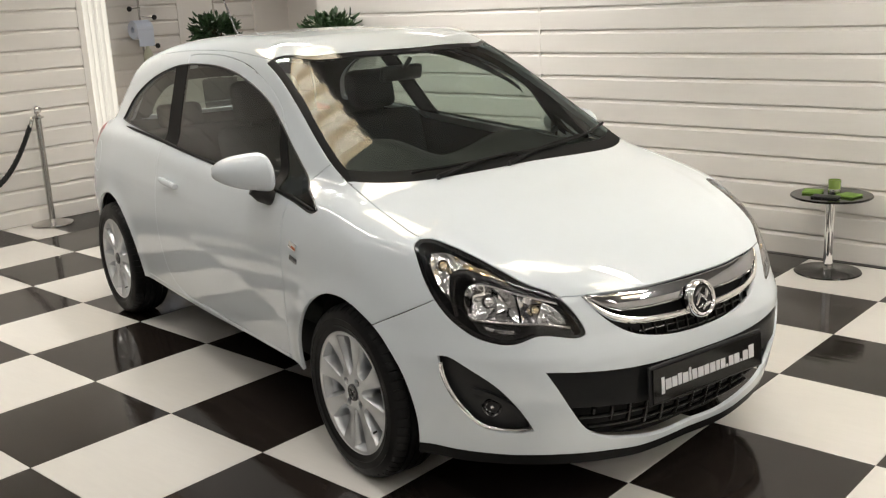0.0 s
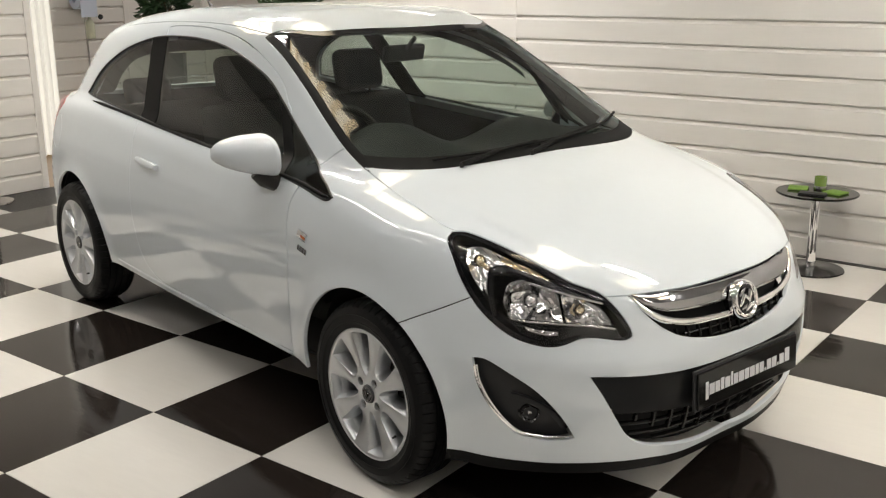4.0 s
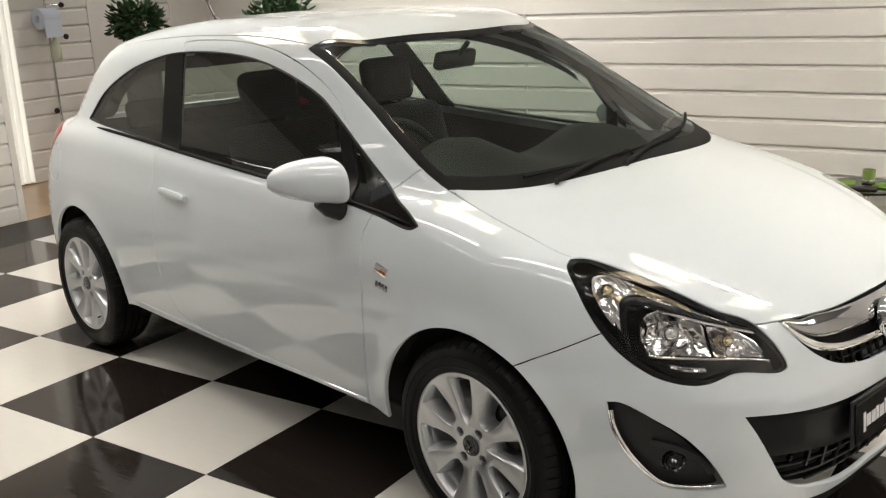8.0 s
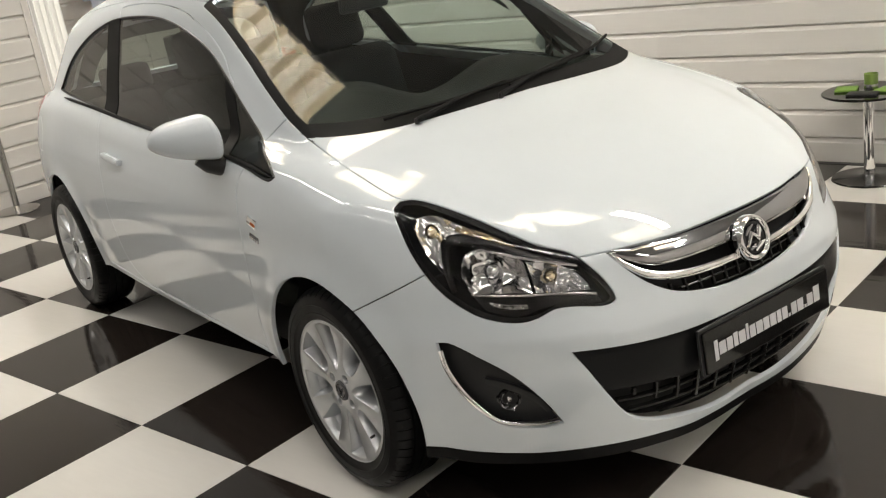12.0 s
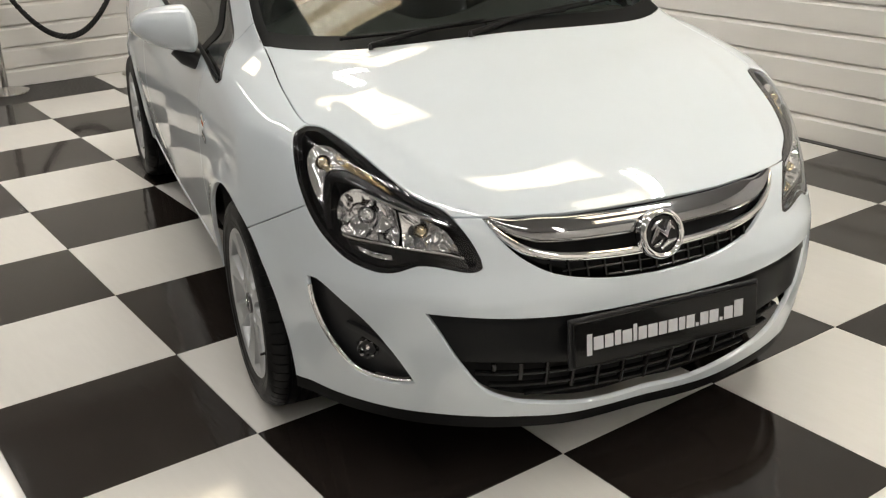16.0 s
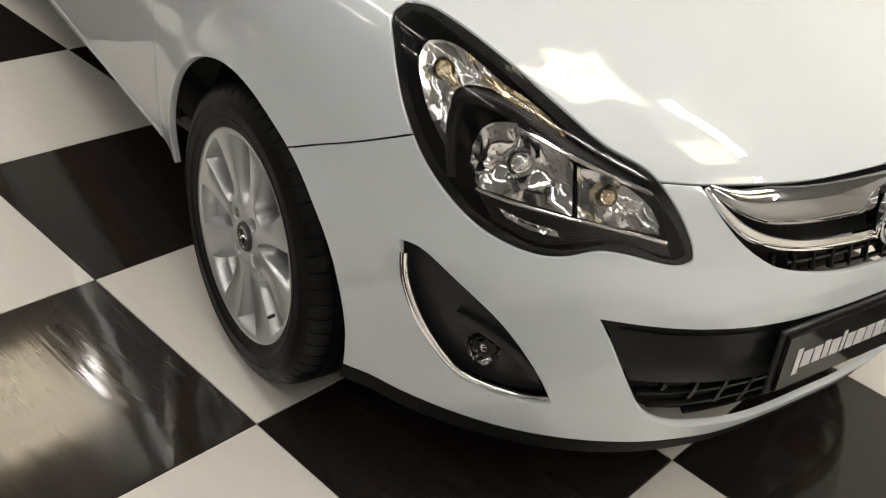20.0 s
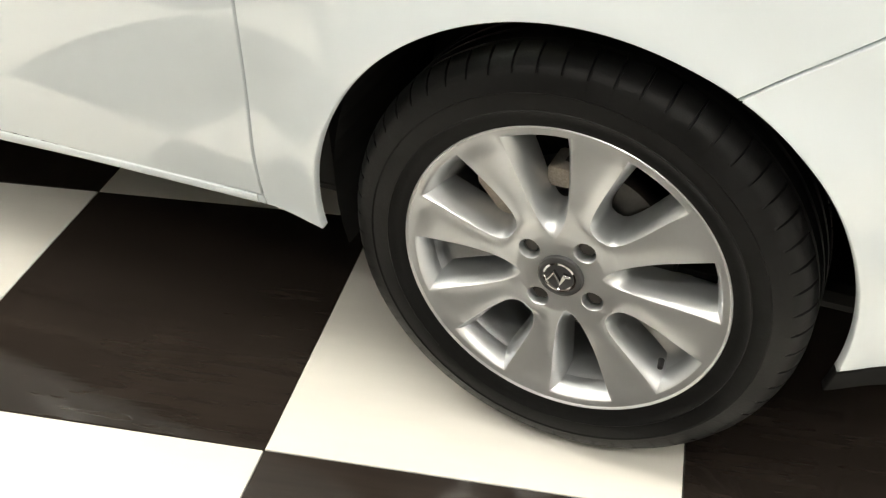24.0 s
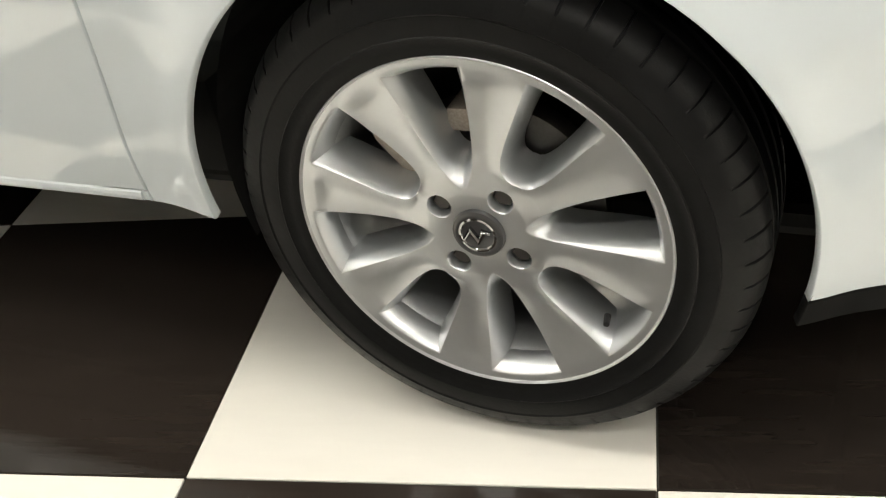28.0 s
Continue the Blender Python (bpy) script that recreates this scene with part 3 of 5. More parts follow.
# on the flank, as (x, z)
GLASS_EDGE = [(-2.545, 1.052), (-2.46, 1.165), (-2.27, 1.265), (-1.997, 1.333), (-1.82, 1.352), (-1.51, 1.355), (-1.264, 1.335), (-1.03, 1.286), (-.85, 1.228), (-.765, 1.184), (-.70, 1.147),
              (-.572, 1.070), (-.430, .990), (-.268, .940), (-.208, .914), (-.208, .914), (-.232, .904), (-.39, .924), (-.57, .940), (-1.03, .962), (-1.285, .974), (-1.631, .996), (-1.987, 1.020), (-2.45, 1.044), (-2.545, 1.052)]
POST_A = [(-.765, 1.24), (-.715, 1.12), (-.565, .90)]
POST_B = [(-.700, 1.22), (-.640, 1.09), (-.49, .89)]
POST_C = [(-1.85, 1.39), (-1.74, 1.18), (-1.63, .97)]
POST_D = [(-1.99, 1.37), (-1.89, 1.18), (-1.79, .98)]
DOOR = [(-.398, .93), (-.414, .905), (-.436, .85), (-.424, .68), (-.432, .533), (-.455, .36), (-.457, .316), (-.457, .316), (-.56, .313), (-1.2, .318), (-1.58, .33), (-1.70, .40), (-1.755, .58), (-1.76, .832), (-1.79, 1.00), (-1.80, 1.04)]
DOOR_TOP = [(-.60, 1.10), (-.70, 1.165), (-.754, 1.215), (-.904, 1.292), (-1.131, 1.362), (-1.374, 1.395), (-1.639, 1.402), (-1.85, 1.390), (-1.93, 1.36), (-1.90, 1.30)]
TAIL_LAMP = [(-2.79, .985), (-2.87, 1.02), (-2.925, .98), (-2.945, .84), (-2.90, .82), (-2.86, .90), (-2.79, .985)]
WING_BACK = [(-.457, .316), (-.456, .29), (-.45, .20)]


def flank(pts, step=0.018):
    return from_side(curve_points(pts, step))


def arch(cx, cz, rx, rz):
    a = np.linspace(radians(-40), radians(220), 130)
    return from_side(np.stack([cx + rx * np.cos(a), cz + rz * np.sin(a)], -1))


FLAP = from_side(np.array([(-2.80 + 0.07 * math.cos(a), .842 + 0.085 * math.sin(a)) for a in np.linspace(0, 2 * math.pi, 40)]))
CUTS = [line(c) for c in (HEADLIGHT, BONNET_SIDE, BONNET_FRONT, GRILLE, INTAKE_TOP, INTAKE_LOW, BAND_LOW, FOG, WING_SEAM, SCREEN_SIDE, SCREEN_TOP, SCREEN_LOW, PILLAR_SEAM,
                          ROOF_SIDE, ROOF_BACK, TAILGATE, BACK_GLASS, LIP_TOP, LIP_LOW)]
CUTS += [flank(c) for c in (GLASS_EDGE, POST_A, POST_B, POST_C, POST_D, DOOR, DOOR_TOP, TAIL_LAMP, WING_BACK)]
CUTS += [arch(-.001, .304, .352, .357), arch(-2.510, .300, .380, .372), FLAP]


def cut_skin(spacing=0.0145):
    """Lays all cuts and an even net of points out flat, joins them into triangles and parts these along the cuts."""
    from mathutils.geometry import delaunay_2d_cdt
    half = math.pi / 2
    flat, edges = [], []
    ring = [(half * math.cos(a), half * math.sin(a)) for a in np.linspace(0, 2 * math.pi, 440, endpoint=False)]
    chains = [(np.array(ring), True)] + [(unroll(c), False) for c in CUTS]
    for uv, closed in chains:
        if not closed:
            r = np.hypot(uv[:, 0], uv[:, 1])[:, None]
            uv = np.where(r > half - 1e-3, uv / r * (half + 2e-3), uv)
        base = len(flat)
        flat += [Vector(p) for p in uv.tolist()]
        edges += [(base + i, base + i + 1) for i in range(len(uv) - 1)] + ([(base + len(uv) - 1, base)] if closed else [])
    taken = np.array([tuple(v) for v in flat])
    g = np.arange(-half, half, spacing)
    net = np.stack(np.meshgrid(g, g), -1).reshape(-1, 2)
    net[:, 0] += np.where(np.round(net[:, 1] / spacing).astype(int) % 2, spacing / 2, 0)
    net = net[np.hypot(net[:, 0], net[:, 1]) < half - spacing * 0.6]
    net = net[net[:, 1] > -0.75]
    far = np.ones(len(net), bool)
    for k in range(0, len(taken), 300):
        far &= ((net[:, None] - taken[None, k:k + 300]) ** 2).sum(-1).min(1) > (spacing * 0.45) ** 2
    flat += [Vector(p) for p in net[far].tolist()]
    verts, out_edges, faces, _, from_edges, _ = delaunay_2d_cdt(flat, edges, [], 0, 1e-5)
    walls = {tuple(sorted(e)) for e, src in zip(out_edges, from_edges) if src}
    uv = np.array([tuple(v) for v in verts])
    at_edge = {}
    for n, f in enumerate(faces):
        for a, b in zip(f, f[1:] + f[:1]):
            at_edge.setdefault((min(a, b), max(a, b)), []).append(n)
    region, count = np.full(len(faces), -1), 0
    for start in range(len(faces)):
        if region[start] >= 0:
            continue
        stack, region[start] = [start], count
        while stack:
            f = faces[stack.pop()]
            for a, b in zip(f, f[1:] + f[:1]):
                e = (min(a, b), max(a, b))
                if e not in walls:
                    for n in at_edge[e]:
                        if region[n] < 0:
                            region[n] = count
                            stack.append(n)
        count += 1
    tri = np.array([f[:3] for f in faces])
    r = np.hypot(uv[:, 0], uv[:, 1])
    skin = skin_dir(roll_up(uv))
    skin[r > half - 2e-4, 1] = 0.0
    return uv, tri, region, skin, normals(skin), r > half + 5e-4


UV, TRI, REGION, SKIN, SKIN_N, BEYOND = cut_skin()


def region_at(p):
    """The number of the region round a place."""
    q = unroll(snap([p]))[0]
    a, b, c = UV[TRI[:, 0]], UV[TRI[:, 1]], UV[TRI[:, 2]]
    cr = lambda u, v, w: (v[:, 0] - u[:, 0]) * (w[1] - u[:, 1]) - (v[:, 1] - u[:, 1]) * (w[0] - u[:, 0])
    s = np.stack([cr(a, b, q), cr(b, c, q), cr(c, a, q)])
    return int(REGION[np.argmax((s >= -1e-9).all(0) | (s <= 1e-9).all(0))])


def patch(seeds, gap=0.0022, depth=0.014, lift=0.0, push=None, rim=True, both=False, mirror=False):
    """A mesh of the regions round the seeds: edges drawn back by the gap, rounded over and turned inwards to the depth.
    push: instead of the rim, a function that moves the places, such as to the back of a housing."""
    ids = {region_at(p) for p in seeds}
    pick = np.isin(REGION, list(ids)) & ~BEYOND[TRI].any(1)
    tri = TRI[pick]
    used, inv = np.unique(tri, return_inverse=True)
    tri = inv.reshape(-1, 3)
    p, n = SKIN[used].copy(), SKIN_N[used].copy()
    # outward order
    fn = np.cross(p[tri[:, 1]] - p[tri[:, 0]], p[tri[:, 2]] - p[tri[:, 0]])
    flip = (fn * n[tri[:, 0]]).sum(-1) < 0
    tri[flip] = tri[flip][:, ::-1]
    mid = np.abs(p[:, 1]) < 1e-6
    edge = {}
    for f in tri.tolist():
        for a, b in zip(f, f[1:] + f[:1]):
            if (b, a) in edge:
                del edge[(b, a)]
            else:
                edge[(a, b)] = 1
    rimmed = [(a, b) for a, b in edge if not (mid[a] and mid[b])]
    inward = np.zeros_like(p)
    for a, b in rimmed:
        d = np.cross(n[a], p[b] - p[a])
        d /= np.linalg.norm(d) + 1e-9
        inward[a] += d
        inward[b] += d
    inward[mid, 1] = 0
    ln = np.linalg.norm(inward, axis=1, keepdims=True)
    inward = np.where(ln > 0.2, inward / np.maximum(ln, 1e-9), 0)
    outer = p + inward * gap + n * lift
    norm = n.copy()
    faces = tri.tolist()
    if push is not None:
        pts = push(outer)
    else:
        bev = 0.0016 if rim else 0.0
        pts = outer + inward * bev
        if rim and rimmed:
            ids_r = sorted({v for e in rimmed for v in e})
            one = {v: len(p) + k for k, v in enumerate(ids_r)}
            two = {v: len(p) + len(ids_r) + k for k, v in enumerate(ids_r)}
            pts = np.concatenate([pts, outer[ids_r] - n[ids_r] * bev, outer[ids_r] - n[ids_r] * depth])
            norm = np.concatenate([norm, -inward[ids_r] * 0.8 + n[ids_r] * 0.6, -inward[ids_r]])
            for a, b in rimmed:
                faces += [[b, a, one[a], one[b]], [one[b], one[a], two[a], two[b]]]
    if both or mirror:
        flipv = pts * (1, -1, 1)
        rev = [f[::-1] for f in faces]
        if mirror:
            pts, norm, faces = flipv, norm * (1, -1, 1), rev
        else:
            k, remap = len(pts), []
            keep = []
            onmid = np.abs(pts[:, 1]) < 1e-6
            for i in range(k):
                if onmid[i]:
                    remap.append(i)
                else:
                    remap.append(k + len(keep))
                    keep.append(i)
            faces = faces + [[remap[v] for v in f] for f in rev]
            pts, norm = np.concatenate([pts, flipv[keep]]), np.concatenate([norm, (norm * (1, -1, 1))[keep]])
    return pts, norm, faces


def panel(name, material, parent, seeds, label="", flat=None, even=1.0, **k):
    """even: below one, the pane bends less from side to side than the skin that it sits in."""
    pts, norm, faces = patch(seeds, **k)
    norm = norm * (1, even, 1)
    if flat:
        norm = norm * .12 + np.array(flat) * (1, -1 if k.get("mirror") else 1, 1)
    me = bpy.data.meshes.new(name)
    me.from_pydata(pts.tolist(), [], faces)
    me.polygons.foreach_set("use_smooth", [True] * len(me.polygons))
    norm = norm / np.maximum(np.linalg.norm(norm, axis=1, keepdims=True), 1e-9)
    if k.get("push") is None:
        me.normals_split_custom_set_from_vertices(norm.tolist())
    me.materials.append(material)
    ob = new(name, me)
    ob.parent = parent
    return tagged(ob, label)


car = thing("car", pose(1.2017, .9039, 0, 0, 0, -12.67), "white three-door hatchback car parked on the checkered floor", "car")
SIDES = ((False, 1), (True, -1))
panel("bonnet", PAINT, car, [(.4, -.2, .9)], both=True, gap=.002)
panel("roof", PAINT, car, [(-1.5, -.2, 1.47)], both=True, gap=.0015)
panel("front_bumper", PAINT, car, [(.78, -.3, .54), (.5, -.70, .58)], both=True, gap=.0014)
panel("front_lip", SCUTTLE, car, [(.74, -.35, .20)], "black plastic lip", both=True, gap=.0005)
panel("tailgate", PAINT, car, [(-3.08, -.2, .7), (-2.67, -.1, 1.31)], both=True)
panel("windscreen", GLASS, car, [(-.4, -.2, 1.2)], "tinted windscreen", even=.35, both=True, lift=-.003, gap=.001, rim=False)
panel("rear_window", GLASS, car, [(-2.85, -.2, 1.15)], "tinted glass", both=True, lift=-.003, rim=False)
for mir, sgn in SIDES:
    q = lambda *pts: [(x, -abs(y), z) for x, y, z in pts]
    panel("wing", PAINT, car, q((0, .8, .75)), mirror=mir, gap=.0020)
    panel("side_body", PAINT, car, q((-2.3, .8, .8), (-2.9, .76, .4), (-1.9034, .5663, 1.3684)), mirror=mir, gap=.0015)
    panel("door", PAINT, car, q((-1.2, .85, .6), (-1.3, .57, 1.375), (-.694, .6543, 1.1579)), mirror=mir)
    panel("fuel_flap" if not mir else "rear_corner", PAINT, car, q((-2.80, .8, .842)), mirror=mir, gap=.0024)
    panel("tail_lamp", RED, car, q((-2.90, .75, .95)), "red lamp lens", mirror=mir)
    panel("door_glass", SIDE_GLASS, car, q((-1.2, .7, 1.15)), "tinted side glass", mirror=mir, lift=-.004, gap=.0, rim=False)
    panel("corner_glass", SIDE_GLASS, car, q((-.45, .78, .95)), "tinted corner glass", flat=(.10, -.93, .35), mirror=mir, lift=-.004, gap=.0, rim=False)
    panel("quarter_glass", SIDE_GLASS, car, q((-2.1, .7, 1.15)), "tinted quarter glass", mirror=mir, lift=-.004, gap=.0, rim=False)
    panel("window_post", SCUTTLE, car, q((-1.81, .7, 1.18)), "black window post", mirror=mir, lift=-.001, gap=.0)
    panel("front_window_post", SCUTTLE, car, q((-.59, .72, 1.02)), "black window post", mirror=mir, lift=-.001, gap=.0)
    panel("headlight_lens", LENS, car, q((.55, .62, .70)), "clear headlamp lens", mirror=mir, lift=-.001, gap=.002)
    panel("headlight_housing", SMOKED, car, q((.55, .62, .70)), mirror=mir, push=lambda p: p + np.array([-.092, .046, -.03]))
    panel("fog_recess", BLACK, car, q((.55, .69, .42)), mirror=mir, push=lambda p: p + np.array([-.03, .012, 0]))
panel("grille_back", VOID, car, [(.78, -.2, .65)], both=True, push=lambda p: p - [.05, 0, 0])
panel("bumper_band", BAND, car, [(.80, -.3, .44)], "dark grey textured plastic band", both=True, lift=-.006)
panel("intake_back", VOID, car, [(.79, -.2, .30)], both=True, push=lambda p: p - [.05, 0, 0])


# ---- wheels ----
SPOKES, FIRST = 8, 77.5
OPEN_HOLE = [(.0560, 0), (.0585, 3.4), (.0620, 5.8), (.068, 8.6), (.076, 10.8), (.086, 12.3), (.100, 13.2), (.12, 13.6), (.14, 13.5), (.165, 13.2), (.19, 13.0), (.2065, 12.9)]
BOLT_HOLE = [(.0815, 0), (.0820, 3.6), (.0836, 7.2), (.0870, 10.2), (.093, 12.6), (.104, 14.1), (.12, 14.4), (.14, 14.0), (.165, 13.4), (.19, 13.0), (.2065, 12.9)]
# the same edges where the walls end, deep in the wheel
OPEN_DEEP = [(.084, 0), (.0850, 3.2), (.0865, 5.2), (.090, 7.2), (.096, 8.6), (.104, 9.4), (.114, 9.9), (.13, 10.1), (.147, 10.0), (.167, 9.9), (.182, 9.8), (.1935, 9.5)]
BOLT_DEEP = [(.0905, 0), (.0910, 3.0), (.0925, 6.0), (.0965, 8.4), (.103, 10.0), (.113, 11.0), (.127, 11.2), (.145, 10.9), (.165, 10.3), (.182, 9.9), (.1935, 9.5)]
BOLT_AT, BOLT_R = .0530, .0150


def face_height(r, k):
    """How far out the wheel's face lies at a radius; each blade is a little hollow between its edges."""
    y = np.interp(r, [0, .028, .036, .05, .06, .075, .10, .14, .18, .20, .2165], [-.0800, -.0805, -.0815, -.0822, -.0818, -.0805, -.0800, -.0810, -.0842, -.0866, -.0890])
    return y + (.0030 * (1 - k * k) + .0012 * k) * np.clip((r - .06) / .04, 0, 1) * np.clip((.2065 - r) / .02, 0, 1)


def spoked_face():
    """The alloy face: eight blades on a hub, tapered gaps with sloping walls between them and four bolt pockets."""
    bm, cols = bmesh.new(), 12
    radii = sorted({.028, .033, .2065} | {round(q, 4) for q in np.arange(.046, .062, .0035)} | {r for r, _ in OPEN_HOLE + BOLT_HOLE} | {round(q, 4) for q in np.arange(.095, .205, .0085)}
                   | {round(BOLT_AT - BOLT_R * math.cos(a), 5) for a in np.linspace(0, math.pi, 9)})
    verts = {}

    def gap(hole, r):
        """Half the angle that a gap or a pocket takes up at a radius."""
        table = BOLT_HOLE if hole % 2 else OPEN_HOLE
        if hole % 2 and abs(r - BOLT_AT) < BOLT_R - 1e-5:
            return math.degrees(math.acos((r * r + BOLT_AT ** 2 - BOLT_R ** 2) / (2 * r * BOLT_AT)))
        return float(np.interp(r, *zip(*table))) if r > table[0][0] + 1e-6 else 0.0

    def vert(k, i, j):
        k %= SPOKES
        if j == cols and gap(k, radii[i]) == 0:
            k, j = (k + 1) % SPOKES, 0
        if (k, i, j) not in verts:
            r = radii[i]
            lo, hi = -22.5 + gap(k - 1 + SPOKES, r), 22.5 - gap(k, r)
            f = j / cols
            a = radians(FIRST + 45 * k + lo + (hi - lo) * f)
            verts[k, i, j] = bm.verts.new((r * math.cos(a), face_height(r, 2 * f - 1), r * math.sin(a)))
        return verts[k, i, j]

    def wall(loop, deep, steps):
        """Runs an edge loop back towards the deep loop; steps are (share of the way, depth)."""
        rows = [loop]
        for share, depth in steps:
            rows.append([bm.verts.new((v.co.x + (d[0] - v.co.x) * share, v.co.y + depth, v.co.z + (d[1] - v.co.z) * share)) for v, d in zip(loop, deep)])
        for u, w in zip(rows, rows[1:]):
            for n in range(len(u)):
                bm.faces.new((u[n - 1], u[n], w[n], w[n - 1]))

    last = len(radii) - 1
    for k in range(SPOKES):
        for i in range(last):
            for j in range(cols):
                f = [vert(k, i, j), vert(k, i + 1, j), vert(k, i + 1, j + 1), vert(k, i, j + 1)]
                f = [v for n, v in enumerate(f) if v is not f[n - 1]]
                if len(set(f)) > 2:
                    bm.faces.new(f)
    ring = []
    for k in range(SPOKES):
        table, deep_table = (BOLT_HOLE, BOLT_DEEP) if k % 2 else (OPEN_HOLE, OPEN_DEEP)
        tip = min(i for i, r in enumerate(radii) if r >= table[0][0] - 1e-6)
        mid = FIRST + 22.5 + 45 * k
        arc = []
        for q in np.linspace(-1, 1, 13)[1:-1]:
            a = radians(mid + q * table[-1][1])
            arc.append(bm.verts.new((.2065 * math.cos(a), face_height(.2065, 1), .2065 * math.sin(a))))
        loop = [vert(k, i, cols) for i in range(tip, last + 1)] + arc + [vert(k + 1, i, 0) for i in range(last, tip, -1)]
        ring += [vert(k, last, j) for j in range(cols + 1)] + arc
        r_in, a_in = [r for r, _ in table], [a for _, a in table]
        deep = []
        for v in loop:
            r = math.hypot(v.co.x, v.co.z)
            a = (math.degrees(math.atan2(v.co.z, v.co.x)) - mid + 180) % 360 - 180
            n = np.interp(r, r_in, range(len(r_in)))
            rd = np.interp(n, range(len(r_in)), [q for q, _ in deep_table])
            ad = .90 * a / max(float(np.interp(r, r_in, a_in)), 1e-3) * np.interp(n, range(len(r_in)), [q for _, q in deep_table]) if n > 0 else 0
            t = radians(mid + ad)
            deep.append((rd * math.cos(t), rd * math.sin(t)))
        wall(loop, deep, ((.03, .0003), (.20, .0036), (.45, .0092), (.70, .0175), (.90, .028), (1.0, .042), (1.0, .056)))
        if k % 2:
            at = radians(mid)
            cx, cz = BOLT_AT * math.cos(at), BOLT_AT * math.sin(at)
            a0 = min(i for i, r in enumerate(radii) if r >= BOLT_AT - BOLT_R - 1e-5)
            a1 = max(i for i, r in enumerate(radii) if r <= BOLT_AT + BOLT_R + 1e-5)
            pocket = [vert(k, i, cols) for i in range(a0, a1 + 1)] + [vert(k + 1, i, 0) for i in range(a1 - 1, a0, -1)]
            wall(pocket, [(cx + (v.co.x - cx) * .86, cz + (v.co.z - cz) * .86) for v in pocket], ((.25, .0008), (.7, .003), (1.0, .018)))
    rims = [ring]
    for r, y in ((.2105, -.0878), (.2145, -.0888), (.2165, -.0890)):
        rims.append([bm.verts.new((v.co.x * r / .2065, y, v.co.z * r / .2065)) for v in ring])
    for u, w in zip(rims, rims[1:]):
        for n in range(len(u)):
            bm.faces.new((u[n - 1], u[n], w[n], w[n - 1]))
    bmesh.ops.remove_doubles(bm, verts=bm.verts, dist=1e-6)
    bmesh.ops.recalc_face_normals(bm, faces=bm.faces)
    return bm


def make_wheel(name):
    """A tyre on an eight-blade alloy rim; the axle is y, the outer face looks to -y."""
    w = new(name)
    R, n = 0.3075, 420
    prof = [(.211, .086), (.225, .0935), (.229, .0935), (.2385, .0970), (.2410, .0988), (.2425, .0975), (.250, .0985), (.2635, .0975), (.2655, .0992), (.27, .0975), (.286, .092), (.2945, .085), (.3015, .074), (.3065, .061), (R, .052), (.2995, .0505), (.2995, .0445), (R, .043), (R + .0005, .020), (.2995, .0185), (.2995, .0125), (R + .0005, .011),
            (R + .0005, -.011), (.2995, -.0125), (.2995, -.0185), (R + .0005, -.020), (R, -.043), (.2995, -.0445), (.2995, -.0505), (R, -.052), (.3065, -.061), (.3015, -.074), (.2945, -.085), (.286, -.092), (.27, -.0975), (.2655, -.0992), (.2635, -.0975), (.250, -.0985), (.2425, -.0975), (.2410, -.0988), (.2385, -.0970), (.229, -.0935), (.225, -.0935), (.211, -.086)]
    pts, k = [], len(prof)
    for i in range(n):
        a = radians(6 * (i // 7) + (0, .12, .60, .72, 2.0, 3.4, 4.8)[i % 7])
        for r, h in prof:
            if i % 7 in (1, 2) and r > .290 and abs(h) > .050:
                r -= .0038
            pts.append((r * math.cos(a), h, r * math.sin(a)))
    faces = [(i * k + j, i * k + j + 1, ((i + 1) % n) * k + j + 1, ((i + 1) % n) * k + j) for i in range(n) for j in range(k - 1)]
    me = bpy.data.meshes.new("tyre")
    me.from_pydata(pts, [], faces)
    me.polygons.foreach_set("use_smooth", [True] * len(me.polygons))
    me.set_sharp_from_angle(angle=radians(32))
    me.materials.append(RUBBER)
    tyre = new("tyre", me)
    tyre.parent = w
    tagged(tyre, "black rubber tyre")
    rim = part("rim", lathe([(.2145, -.0885), (.2178, -.0912), (.2208, -.088), (.219, -.081), (.214, -.078), (.201, -.06), (.192, -.03), (.190, .03), (.198, .086), (.190, .086), (.184, .03), (.187, -.03), (.195, -.058), (.208, -.079)], 96, "y", close=True), ALLOY_IN, w, "silver alloy rim", smooth=True)
    face = part("spokes", spoked_face(), ALLOY, w, "silver eight-spoke alloy face", smooth=True)
    bolts = [(BOLT_AT * math.cos(a), BOLT_AT * math.sin(a)) for a in (radians(FIRST - 22.5 + 90 * q) for q in range(4))]
    back = part("hub_back", lathe([(.0, -.052), (.072, -.052), (.08, -.02), (.08, .05), (0, .05)], 40, "y"), BLACK, w, smooth=True)
    for bx, bz in bolts:
        b = lathe([(0, -.072), (.0100, -.072), (.0120, -.070), (.0120, -.05)], 6, "y")
        bmesh.ops.translate(b, verts=b.verts, vec=(bx, 0, bz))
        part("wheel_bolt", b, DISC, w, "grey steel bolt")
    cap = part("centre_cap", lathe([(0, -.0862), (.022, -.0862), (.0235, -.0872), (.0270, -.0872), (.0298, -.0858), (.0312, -.082), (.0312, -.074)], 48, "y"), CAP_GREY, w, "dark chrome centre cap with an emblem", smooth=True)
    part("emblem_ring", lathe([(.0185, -.0862), (.0200, -.0878), (.0225, -.0872), (.0205, -.085)], 40, "y", close=True), DARK_CHROME, cap, smooth=True)
    part("emblem", tube([(-.016, -.0868, -.006), (-.007, -.0874, .008), (.002, -.0874, -.007), (.008, -.0874, .006), (.016, -.0868, .004)], [.002, .0042, .0050, .0042, .002], 8), DARK_CHROME, cap, smooth=True)
